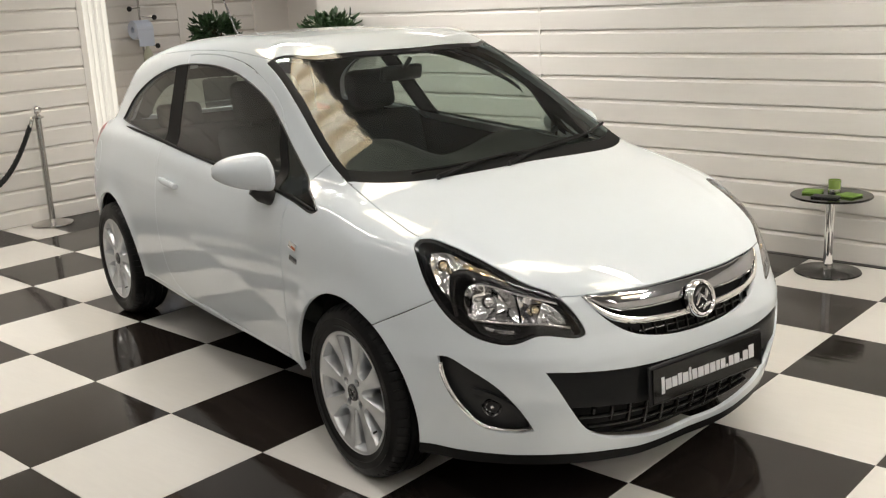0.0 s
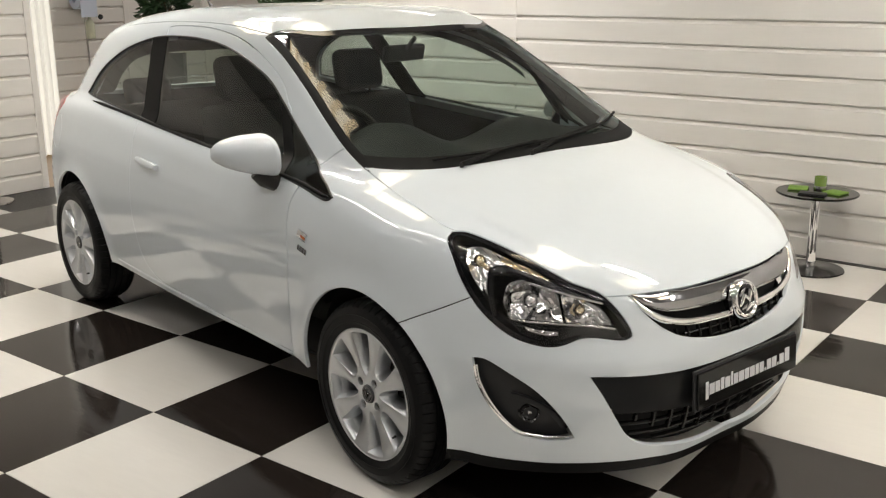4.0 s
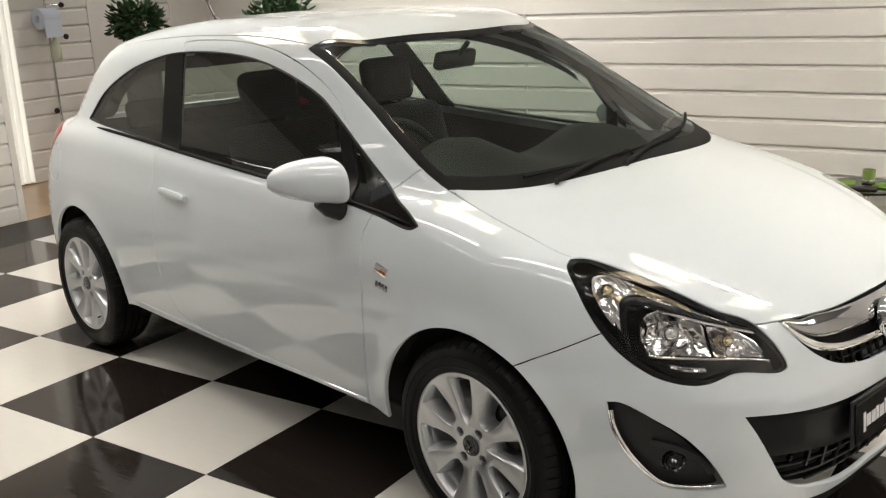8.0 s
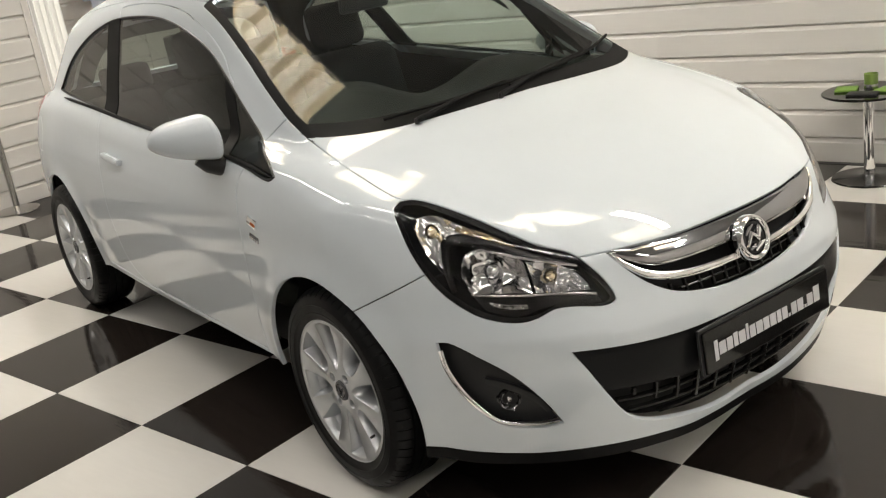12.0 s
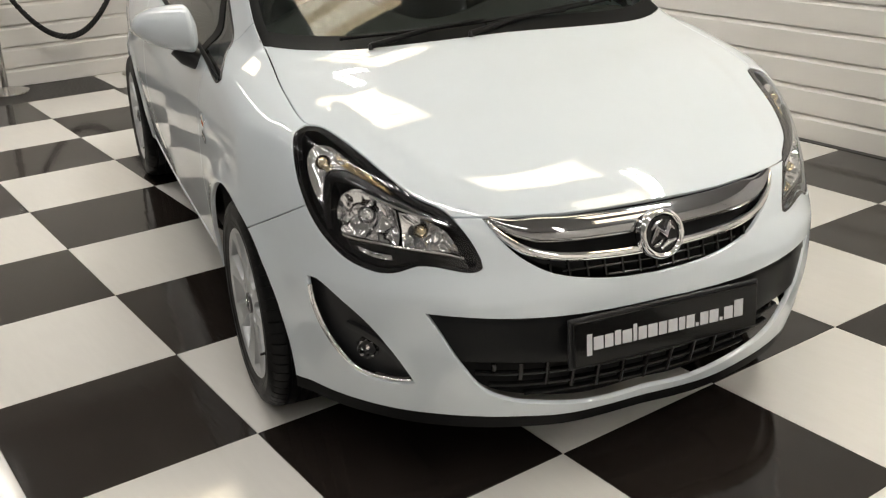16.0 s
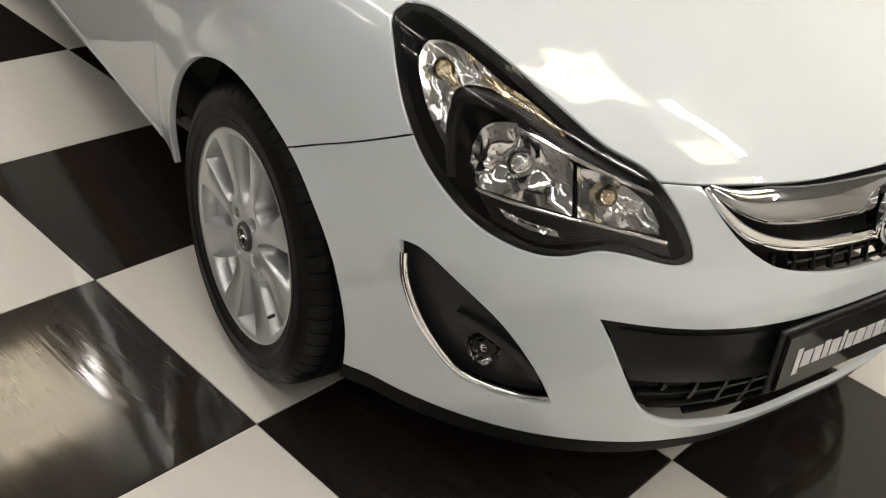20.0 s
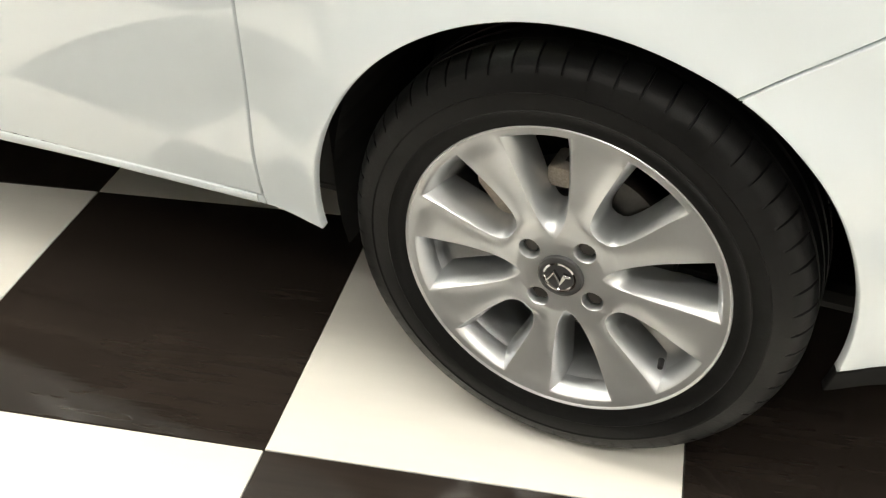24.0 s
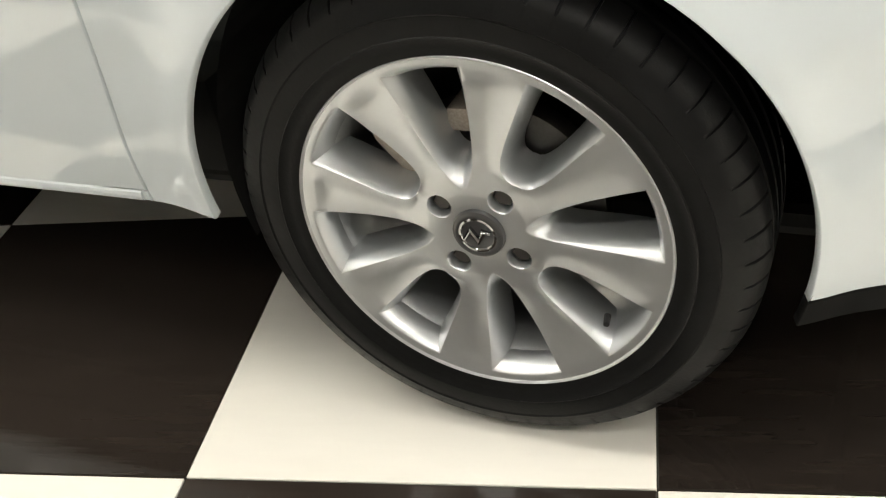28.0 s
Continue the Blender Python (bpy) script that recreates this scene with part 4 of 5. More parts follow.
    part("valve", tube([(.139, -.080, -.098), (.141, -.094, -.099)], [.0042, .0036], 10), BLACK, w)
    disc = part("brake_disc", lathe([(.06, -.018), (.128, -.018), (.130, -.014), (.130, .006), (.06, .006)], 64, "y"), DISC, w, "grey steel brake disc", smooth=True)
    cal = boxed(-.125, -.060, -.040, .03, .045, .118, bevel=.012)
    bmesh.ops.rotate(cal, verts=cal.verts, cent=(-.092, 0, .08), matrix=Matrix.Rotation(radians(-38), 3, "Y"))
    part("brake_caliper", cal, CALIPER, w, "weathered pale steel caliper", smooth=True)
    part("caliper_pad", boxed(-.040, -.006, -.034, .02, .098, .128, bevel=.006), CALIPER, w, smooth=True)
    return w


for k, (x, s, nm) in enumerate(((0, -1, "front_wheel"), (-2.511, -1, "rear_wheel"), (0, 1, "front_wheel"), (-2.511, 1, "rear_wheel"))):
    if k == 0:
        first_wheel = w = make_wheel(nm)
    else:
        w = copy_thing(first_wheel, Matrix())
        w.name = nm
    w.parent = car
    w.matrix_basis = pose(x, s * .745, .3075, 0, (0, 22, 10, 31)[k], 0 if s < 0 else 180)
for x in (0, -2.511):
    for s in (-1, 1):
        bm = bmesh.new()
        pr = [(s * .40, .40), (s * .755, .385)]
        a = np.linspace(radians(-14), radians(194), 40)
        rows = [[bm.verts.new((x + r * .98 * math.cos(t), y, .30 + r * math.sin(t))) for t in a] for y, r in pr]
        for i in range(len(a) - 1):
            bm.faces.new((rows[0][i], rows[0][i + 1], rows[1][i + 1], rows[1][i]))
        bm.faces.new(rows[0])
        part("wheel_arch_liner", bm, VOID, car, "black arch liner")


# ---- what is let into the car's skin ----
def on_skin(p, lift):
    """Lays points on the skin of either side and lifts them off it."""
    p = np.array(p, float)
    s = np.where(p[:, 1] > 0, -1.0, 1.0)[:, None] * [0, 1, 0] + [1, 0, 1]
    q = snap(p * s)
    return (q + normals(q) * lift) * s


def strip(ctrl, profile, lift, step=.015, taper=None, raw=False):
    """A bar swept along a line on the skin: profile is (across, out) pairs, across lying along the skin."""
    c = curve_points(ctrl, step)
    if not raw:
        c = on_skin(c, 0)
    s = np.where(c[:, 1] > 0, -1.0, 1.0)[:, None] * [0, 1, 0] + [1, 0, 1]
    n = normals(c * s) * s
    d = np.gradient(c, axis=0)
    d /= np.linalg.norm(d, axis=1, keepdims=True)
    side = np.cross(n, d)
    side /= np.linalg.norm(side, axis=1, keepdims=True)
    bm, rings = bmesh.new(), []
    for i in range(len(c)):
        k = taper(i / (len(c) - 1)) if taper else 1.0
        rings.append([bm.verts.new(c[i] + side[i] * a * k + n[i] * (o * (0.4 + 0.6 * k) + lift)) for a, o in profile])
    m = len(profile)
    for a, b in zip(rings, rings[1:]):
        for i in range(m):
            bm.faces.new((a[i], a[(i + 1) % m], b[(i + 1) % m], b[i]))
    bm.faces.new(rings[0]), bm.faces.new(rings[-1][::-1])
    bmesh.ops.recalc_face_normals(bm, faces=bm.faces)
    return bm


def ribbon(a, b, lift, n=40, both=True):
    """A thin band between two lines on the skin."""
    bm = bmesh.new()
    rows = []
    for c in (a, b):
        p = curve_points(c, .004)
        p = p[np.linspace(0, len(p) - 1, n).astype(int)]
        rows.append(p)
    mids = [on_skin(rows[0] * (1 - k) + rows[1] * k, lift) for k in np.linspace(0, 1, 5)]
    for s in ((1, -1) if both else (1,)):
        vs = [[bm.verts.new(p * [1, s, 1]) for p in row] for row in mids]
        for u, v in zip(vs, vs[1:]):
            for i in range(n - 1):
                bm.faces.new((u[i], u[i + 1], v[i + 1], v[i]))
    bmesh.ops.remove_doubles(bm, verts=bm.verts, dist=1e-5)
    bmesh.ops.recalc_face_normals(bm, faces=bm.faces)
    return bm


def oval(w, h, n=12, flat=.6):
    return [(w / 2 * math.copysign(abs(math.cos(a)) ** flat, math.cos(a)), h / 2 * math.copysign(abs(math.sin(a)) ** flat, math.sin(a))) for a in np.linspace(0, 2 * math.pi, n, endpoint=False)]


def flip(pts, mir):
    return [(x, -y, z) for x, y, z in pts] if mir else pts


def facet_bowl(r):
    """A hollow reflector that looks along x, made of small flat mirror facets."""
    rng = random.Random(int(r * 1e4))
    bm, rings, n = bmesh.new(), [], 18
    for k, (q, h) in enumerate(((.22, -.034), (.42, -.031), (.60, -.025), (.78, -.016), (.92, -.006), (1.0, .003))):
        rings.append([bm.verts.new((h + rng.uniform(-.0055, .0055), r * q * math.cos(a), r * q * math.sin(a))) for a in (2 * math.pi * (i + .5 * (k % 2)) / n for i in range(n))])
    for u, v in zip(rings, rings[1:]):
        for i in range(n):
            bm.faces.new((u[i], u[(i + 1) % n], v[(i + 1) % n], v[i]))
    bm.faces.new(rings[0])
    return bm


def chamber(top, low, depth, seed, cols, rows):
    """A hollow mirror between two lines on the skin, sunk behind it and broken into small flat facets."""
    rng = random.Random(seed)
    a, b = (np.array(curve_points(c, .003)) for c in (top, low))
    a, b = a[np.linspace(0, len(a) - 1, cols + 1).astype(int)], b[np.linspace(0, len(b) - 1, cols + 1).astype(int)]
    bm, grid = bmesh.new(), []
    for v in np.linspace(0, 1, rows + 1):
        hollow = math.sin(math.pi * v) ** .7 if 0 < v < 1 else 0
        q, lift = a * (1 - v) + b * v, []
        for i in range(cols + 1):
            ends = min(1, .35 + 3.2 * min(i, cols - i) / cols)
            lift.append(-.010 - depth * hollow * ends + rng.uniform(-.0030, .0030) * (hollow > 0))
        grid.append([bm.verts.new(p) for p in on_skin(q, np.array(lift)[:, None])])
    for u, w in zip(grid, grid[1:]):
        for i in range(cols):
            bm.faces.new((u[i], u[i + 1], w[i + 1]) if (i + rows) % 2 else (u[i], u[i + 1], w[i]))
            bm.faces.new((u[i], w[i + 1], w[i]) if (i + rows) % 2 else (u[i + 1], w[i + 1], w[i]))
    bmesh.ops.recalc_face_normals(bm, faces=bm.faces)
    return bm


def fluted(ctrl, width, lift):
    """A band of small raised flutes that run across it, laid below the skin."""
    c = on_skin(curve_points(ctrl, .006), 0)
    s = np.where(c[:, 1] > 0, -1.0, 1.0)[:, None] * [0, 1, 0] + [1, 0, 1]
    n = normals(c * s) * s
    d = np.gradient(c, axis=0)
    side = np.cross(n, d / np.linalg.norm(d, axis=1, keepdims=True))
    bm, rows = bmesh.new(), []
    for i in range(len(c)):
        w = width * (.35 + .65 * math.sin(math.pi * min(1, .2 + .8 * i / len(c))))
        rows.append([bm.verts.new(c[i] + side[i] * w * q + n[i] * (lift + (.003 if (i + k) % 2 else 0) - .006 * abs(q))) for k, q in enumerate(np.linspace(-.5, .5, 7))])
    for u, v in zip(rows, rows[1:]):
        for i in range(6):
            bm.faces.new((u[i], u[i + 1], v[i + 1], v[i]))
    return bm


def inset(loop, by):
    """The loop drawn in towards the headlamp's long middle line."""
    q, a, b = np.array(loop), np.array([.36, -.69, .82]), np.array([.66, -.52, .655])
    k = np.clip(((q - a) @ (b - a)) / ((b - a) @ (b - a)), 0, 1)[:, None]
    d = a + k * (b - a) - q
    return (q + d * np.minimum(by / np.maximum(np.linalg.norm(d, axis=1, keepdims=True), 1e-6), .6)).tolist()


# grille
part("grille_bar", strip([(.70, -.395, .718), (.728, -.345, .699), (.752, -.25, .687), (.765, -.12, .683), (.770, 0, .682), (.765, .12, .683), (.752, .25, .687), (.728, .345, .699), (.70, .395, .718)],
     oval(.062, .023, 16, .9), -.002, taper=lambda t: min(1, .22 + 5.5 * min(t, 1 - t))), DARK_CHROME, car, "broad dark chrome bar", smooth=True)
part("grille_bar", strip([(.708, -.404, .718), (.738, -.378, .684), (.762, -.335, .652), (.780, -.26, .630), (.792, -.14, .619), (.797, 0, .616), (.792, .14, .619), (.780, .26, .630), (.762, .335, .652), (.738, .378, .684), (.708, .404, .718)],
     oval(.022, .016, 10, .9), .0, taper=lambda t: min(1, .35 + 6 * min(t, 1 - t))), CHROME, car, "thin chrome bar", smooth=True)
for z in (.594, .571):
    w = .245 if z > .58 else .13
    part("grille_slat", strip([(.79, -w, z), (.80, 0, z - .004), (.79, w, z)], oval(.006, .012, 8), -.016), MESH_BLACK, car)
for i in range(-6, 7):
    y = i * .046
    part("grille_rib", strip([(.78, y, .612), (.80, y, .588), (.81, y, max(.562, .562 + .36 * y * y))], oval(.006, .014, 8), -.014), MESH_BLACK, car)
emblem = part("emblem", lathe([(0, .010), (.034, .009), (.036, .004), (.036, -.03), (0, -.03)], 48, "x"), GLOSS_BLACK, car, "round chrome emblem", smooth=True)
emblem.matrix_basis = pose(.806, 0, .650, 0, -14, 0) @ Matrix.Scale(1.24, 4)
part("emblem_ring", lathe([(.0345, .004), (.0360, .0105), (.0390, .0145), (.0420, .0155), (.0452, .0140), (.0478, .0095), (.049, .002), (.049, -.006), (.0345, -.006)], 64, "x", close=True), CHROME, emblem, smooth=True)
part("emblem_figure", tube([(.010, -.026, -.014), (.014, -.012, .012), (.015, .002, -.002), (.014, .012, .016), (.010, .025, .006)], [.003, .007, .008, .007, .003], 10), CHROME, emblem, smooth=True)
part("emblem_figure", tube([(.010, -.006, -.028), (.013, .010, -.016), (.010, .027, -.014)], [.003, .006, .003], 10), CHROME, emblem, smooth=True)
for bend in ([(.010, -.024, .010), (.013, -.014, .022), (.011, .000, .027)], [(.010, .004, .010), (.013, .016, .020), (.010, .024, .017)], [(.010, -.022, -.022), (.012, -.012, -.018), (.012, -.004, -.012)]):
    part("emblem_figure", tube(bend, [.0025, .0050, .0022], 10), DARK_CHROME, emblem, smooth=True)
# lower intake
for z, w in ((.332, .462), (.296, .425), (.262, .33)):
    part("intake_slat", strip([(.77, -w, z), (.79, -w / 2, z - .008), (.80, 0, z - .014), (.79, w / 2, z - .008), (.77, w, z)], oval(.009, .016, 8), -.028), MESH_BLACK, car)
for i in range(-6, 7):
    y = i * .070
    zb = .243 + .05 * (abs(y) / .30) ** 2
    part("intake_rib", strip([(.79, y, .362), (.80, y, (.362 + zb) / 2), (.79, y, zb)], oval(.011, .016, 8), -.026), MESH_BLACK, car)
part("bumper_fold", ribbon([(.722, -.53, .497), (.80, -.25, .478), (.82, 0, .472)], [(.722, -.53, .487), (.80, -.25, .462), (.82, 0, .456)], -.002), BAND, car)
# plate
plate = part("number_plate", boxed(-.004, .004, -.262, .262, -.0565, .0565, bevel=.003), PLATE_BLACK, car, "black dealer plate with pale lettering bars")
plate.matrix_basis = pose(.838, .016, .422, 0, -4, 0)
part("plate_holder", boxed(-.014, -.0045, -.27, .27, -.064, .064, bevel=.004), BLACK, plate)
y = -.228
bm = bmesh.new()
# (width, foot, head) of each pale bar
low, mid, tall = (-.019, .014), (-.019, .024), (-.019, -.010)
for wd, (lo, hi) in ((.014, (-.030, .024)), (.026, low), (.023, low), (.017, (-.019, .018)), (.026, low), (.010, mid), (.023, low), (.026, low), (.023, low), (.026, low), (.018, low), (.023, low),
                     (.009, tall), (.023, low), (.026, low), (.009, tall), (.026, low), (.026, (-.019, .026))):
    box(bm, .0045, .0052, y, y + wd, lo, hi)
    y += wd + .0042
part("lettering_bar", bm, WHITE_INK, plate, "pale grey bars")
for mir, sgn in SIDES:
    F = lambda pts: flip(pts, mir)
    P = lambda x, y, z: (x, -sgn * y, z)
    # fog lamp
    part("fog_trim", strip(F([(.668, -.588, .322), (.640, -.614, .317), (.608, -.641, .317), (.547, -.685, .328), (.50, -.714, .370), (.458, -.736, .426), (.428, -.747, .485), (.420, -.748, .525)]), oval(.016, .013, 12, .8), -.004, taper=lambda t: .35 + .65 * min(1, t * 1.6)), CHROME, car, "chrome trim strip", smooth=True)
    lamp = part("fog_lamp", lathe([(.021, .002), (.024, .006), (.028, .004), (.029, -.012), (.034, -.014), (.034, -.03), (.018, -.03)], 32, "x", close=True), GLOSS_BLACK, car, "round fog lamp", smooth=True)
    lamp.matrix_basis = pose(*P(.560, .655, .385), 0, 0, -sgn * 38)
    part("reflector", facet_bowl(.024), CHROME, lamp).location = (.008, 0, 0)
    part("bulb_cap", lathe([(0, .004), (.005, .003), (.008, -.003), (.008, -.02), (0, -.02)], 16, "x"), CHROME, lamp, smooth=True)
    part("fog_hood", strip(F([(.50, -.695, .44), (.56, -.665, .425), (.615, -.62, .385), (.63, -.60, .35)]), oval(.02, .016, 8), -.022), BLACK, car, smooth=True)
    # headlamp: three hollow faceted chrome chambers in a black housing, parted by a black brow
    part("main_reflector", chamber(F([(.481, -.692, .699), (.474, -.686, .728), (.476, -.672, .756), (.493, -.650, .770), (.520, -.622, .772), (.556, -.599, .757), (.590, -.581, .733)]),
                                   F([(.495, -.690, .676), (.504, -.686, .668), (.530, -.668, .666), (.556, -.649, .665), (.582, -.626, .664), (.606, -.604, .662), (.620, -.589, .660)]), .040, 5, 15, 9), BOWL_CHROME, car, "faceted chrome headlamp reflector", smooth=True)
    part("inner_reflector", chamber(F([(.595, -.576, .732), (.613, -.555, .729), (.634, -.533, .722), (.657, -.508, .708), (.678, -.488, .690), (.698, -.473, .660)]),
                                    F([(.626, -.582, .660), (.646, -.559, .658), (.664, -.535, .655), (.681, -.510, .652), (.694, -.490, .650), (.703, -.473, .648)]), .032, 9, 13, 7), BOWL_CHROME, car, "faceted chrome headlamp reflector", smooth=True)
    part("indicator_reflector", chamber(F([(.441, -.713, .709), (.404, -.722, .746), (.371, -.724, .784), (.349, -.718, .817), (.335, -.694, .845), (.357, -.662, .848), (.425, -.636, .827), (.494, -.612, .799), (.547, -.583, .776)]),
                                        F([(.444, -.709, .715), (.427, -.703, .759), (.416, -.696, .787), (.420, -.681, .803), (.435, -.662, .808), (.452, -.646, .807), (.482, -.628, .798), (.518, -.606, .785), (.549, -.584, .774)]), .022, 3, 26, 6), BOWL_CHROME, car, "pale chrome indicator reflector", smooth=True)
    part("indicator_flutes", fluted(F([(.430, -.650, .822), (.470, -.632, .812), (.52, -.604, .794), (.56, -.578, .772)]), .020, -.014), WARM_CHROME, car, "fluted chrome strip tinted as if mirroring an amber bulb")
    for at, r, warm in (((.528, .628, .712), .017, False), ((.628, .532, .688), .013, True), ((.372, .682, .806), .014, True)):
        bulb = part("bulb_cap", lathe([(0, .012), (r * .55, .010), (r * .9, .003), (r, -.008), (r, -.030), (0, -.030)], 20, "x"), WARM_CHROME if warm else CHROME, car, "chrome bulb shield", smooth=True)
        bulb.matrix_basis = pose(*P(*at), 0, -14, -sgn * 26)
        part("bulb_collar", lathe([(r * 1.02, -.006), (r * 1.28, -.002), (r * 1.34, -.010), (r * 1.05, -.016)], 24, "x", close=True), DARK_CHROME, bulb, smooth=True)
    inner = flip(inset(HEADLIGHT, .016), mir)
    part("lens_border", ribbon(F(HEADLIGHT), inner, -.0035, 120, both=False), GLOSS_BLACK, car, "black lens border")
    part("lamp_brow", strip(F([(.462, -.712, .668), (.444, -.709, .715), (.431, -.700, .760), (.430, -.685, .789), (.450, -.664, .795), (.482, -.640, .790), (.528, -.611, .774), (.577, -.578, .752), (.621, -.539, .734), (.655, -.501, .718), (.674, -.477, .708)]), oval(.026, .024, 12, .8), -.016, taper=lambda t: .45 + .55 * min(1, 3 * t, 3 * (1 - t))), GLOSS_BLACK, car, "black lamp brow", smooth=True)
    part("lamp_floor", ribbon(F([(.500, -.689, .664), (.585, -.625, .657), (.659, -.544, .651), (.712, -.463, .636)]), F([(.535, -.676, .622), (.600, -.630, .604), (.655, -.564, .624), (.722, -.452, .612)]), -.016, both=False), SMOKED, car, "smoked black lamp floor", smooth=True)
    part("lamp_line", strip(F([(.501, -.689, .664), (.536, -.665, .660), (.585, -.625, .658), (.623, -.588, .655), (.659, -.544, .652), (.690, -.500, .645), (.712, -.463, .636)]), oval(.007, .008, 8, .8), -.013), STEEL, car, "thin steel line", smooth=True)
    part("lamp_line", strip(F([(.511, -.637, .766), (.534, -.619, .760), (.574, -.589, .746), (.624, -.540, .728), (.671, -.482, .708)]), oval(.008, .009, 8, .8), -.008, taper=lambda t: .5 + .5 * min(1, 4 * t)), CHROME, car, "thin chrome line", smooth=True)
    part("lamp_glint", chamber(F([(.540, -.667, .645), (.575, -.642, .637), (.612, -.606, .634)]), F([(.552, -.662, .634), (.585, -.637, .625), (.615, -.604, .624)]), .006, 12, 8, 2), CHROME, car, "small chrome facets", smooth=True)
    # window seals, handle, mirror, badges
    seal = from_side(curve_points(GLASS_EDGE, .02)) * [1, -1 if mir else 1, 1]
    bmx = tube([tuple(p) for p in seal], .0045, 6, caps=False)
    part("window_seal", bmx, BLACK, car, smooth=True)
    part("belt_strip", strip(F([(x, -.78, z + .011) for x, z in ((-.24, .893), (-.33, .905), (-.407, .914), (-.589, .930), (-1.03, .955), (-1.285, .970), (-1.631, .992), (-1.987, 1.016), (-2.40, 1.040), (-2.53, 1.047))]), oval(.014, .010, 10, .7), .002, taper=lambda t: min(1, .3 + 12 * min(t, 1 - t))), SCUTTLE, car, "black belt strip", smooth=True)
    hand = part("door_handle", strip(F([(-1.47, -.835, .838), (-1.50, -.835, .8405), (-1.57, -.835, .844), (-1.64, -.835, .848), (-1.675, -.835, .8505)]), oval(.030, .018, 12, .75), .017, step=.012, taper=lambda t: .6 + .4 * min(1, 5 * min(t, 1 - t))), PAINT, car, "white door handle", smooth=True)
    part("handle_foot", strip(F([(-1.475, -.835, .838), (-1.50, -.835, .84)]), oval(.024, .03, 10, .75), .010), PAINT, hand, smooth=True)
    part("handle_foot", strip(F([(-1.645, -.835, .848), (-1.668, -.835, .85)]), oval(.024, .03, 10, .75), .010), PAINT, hand, smooth=True)
    part("handle_cup", ribbon([(-1.52, -.835, .865), (-1.57, -.83, .875), (-1.63, -.83, .868)], [(-1.52, -.84, .82), (-1.57, -.84, .812), (-1.63, -.84, .822)], .0008, both=False) if not mir else ribbon([(-1.52, .835, .865), (-1.57, .83, .875), (-1.63, .83, .868)], [(-1.52, .84, .82), (-1.57, .84, .812), (-1.63, .84, .822)], .0008, both=False), PAINT, car, smooth=True)
    rep = part("side_repeater", strip(F([(-.357, -.84, .777), (-.331, -.84, .770), (-.306, -.84, .763)]), oval(.030, .010, 10, .7), .002), CHROME, car, "chrome side indicator with an amber lens", smooth=True)
    part("amber_lens", strip(F([(-.334, -.84, .769), (-.322, -.84, .766), (-.311, -.84, .763)]), oval(.011, .008, 10, .7), .005), AMBER, rep, smooth=True)
    for q in range(4):
        x = -.357 + q * .014
        part("badge_bar", strip(F([(x, -.845, .728 - q * .003), (x + .0085, -.845, .726 - q * .003)]), oval(.020, .004, 8, .5), .002), DARK_CHROME, car)
    part("sill_moulding", strip(F([(-.463, -.83, .306), (-.9, -.83, .306), (-1.5, -.83, .306), (-2.05, -.82, .308)]), oval(.016, .008, 10, .9), .000, step=.05), PAINT, car, "white sill moulding", smooth=True)
    # door mirror
    bm = bmesh.new()
    rows = []
    for i in range(25):
        t = i / 24
        yy = .796 + .184 * t
        blunt = min(1, t / .14) ** .5 * (1 - .45 * t ** 1.7) * math.sqrt(max(1 - t ** 7, 0))
        hgt, sole = .082 * blunt + .001, .064 * min(1, t / .10) ** .4 * (1 - .55 * t ** 2.2) * math.sqrt(max(1 - t ** 7, 0)) + .001
        zc = 1.000 + .010 * t
        xc = -.545 - .11 * t
        dp = .105 * blunt ** .7 + .001
        ring = []
        for a in np.linspace(0, 2 * math.pi, 28, endpoint=False):
            ca, sa = math.cos(a), math.sin(a)
            dx = dp * (math.copysign(abs(ca) ** .8, ca) if ca > 0 else .42 * math.copysign(abs(ca) ** .5, ca))
            ring.append(bm.verts.new(P(xc + dx - .03, yy, zc + (hgt * sa ** .85 if sa > 0 else -sole * abs(sa) ** .55))))
        rows.append(ring)
    for u, v in zip(rows, rows[1:]):
        for i in range(28):
            bm.faces.new((u[i], u[(i + 1) % 28], v[(i + 1) % 28], v[i]))
    bm.faces.new(rows[0]), bm.faces.new(rows[-1])
    bmesh.ops.recalc_face_normals(bm, faces=bm.faces)
    mirror = part("door_mirror", bm, PAINT, car, "white door mirror on a black foot", smooth=True)
    if mir:
        mirror.matrix_basis = Matrix.Translation((-.56, .80, 0)) @ pose(0, 0, 0, 0, 0, 66) @ Matrix.Translation((.56, -.80, 0))
        tagged(mirror, "white door mirror folded in against the glass")
    part("mirror_foot", tube([P(-.52, .745, .895), P(-.55, .790, .905), P(-.575, .835, .930), P(-.585, .86, .955)], [.030, .032, .034, .03], 14), BLACK, mirror, smooth=True)
    part("mirror_glass", boxed(-.683, -.679, *sorted((-sgn * .825, -sgn * .925)), .962, 1.040, bevel=.0015), CHROME, mirror)
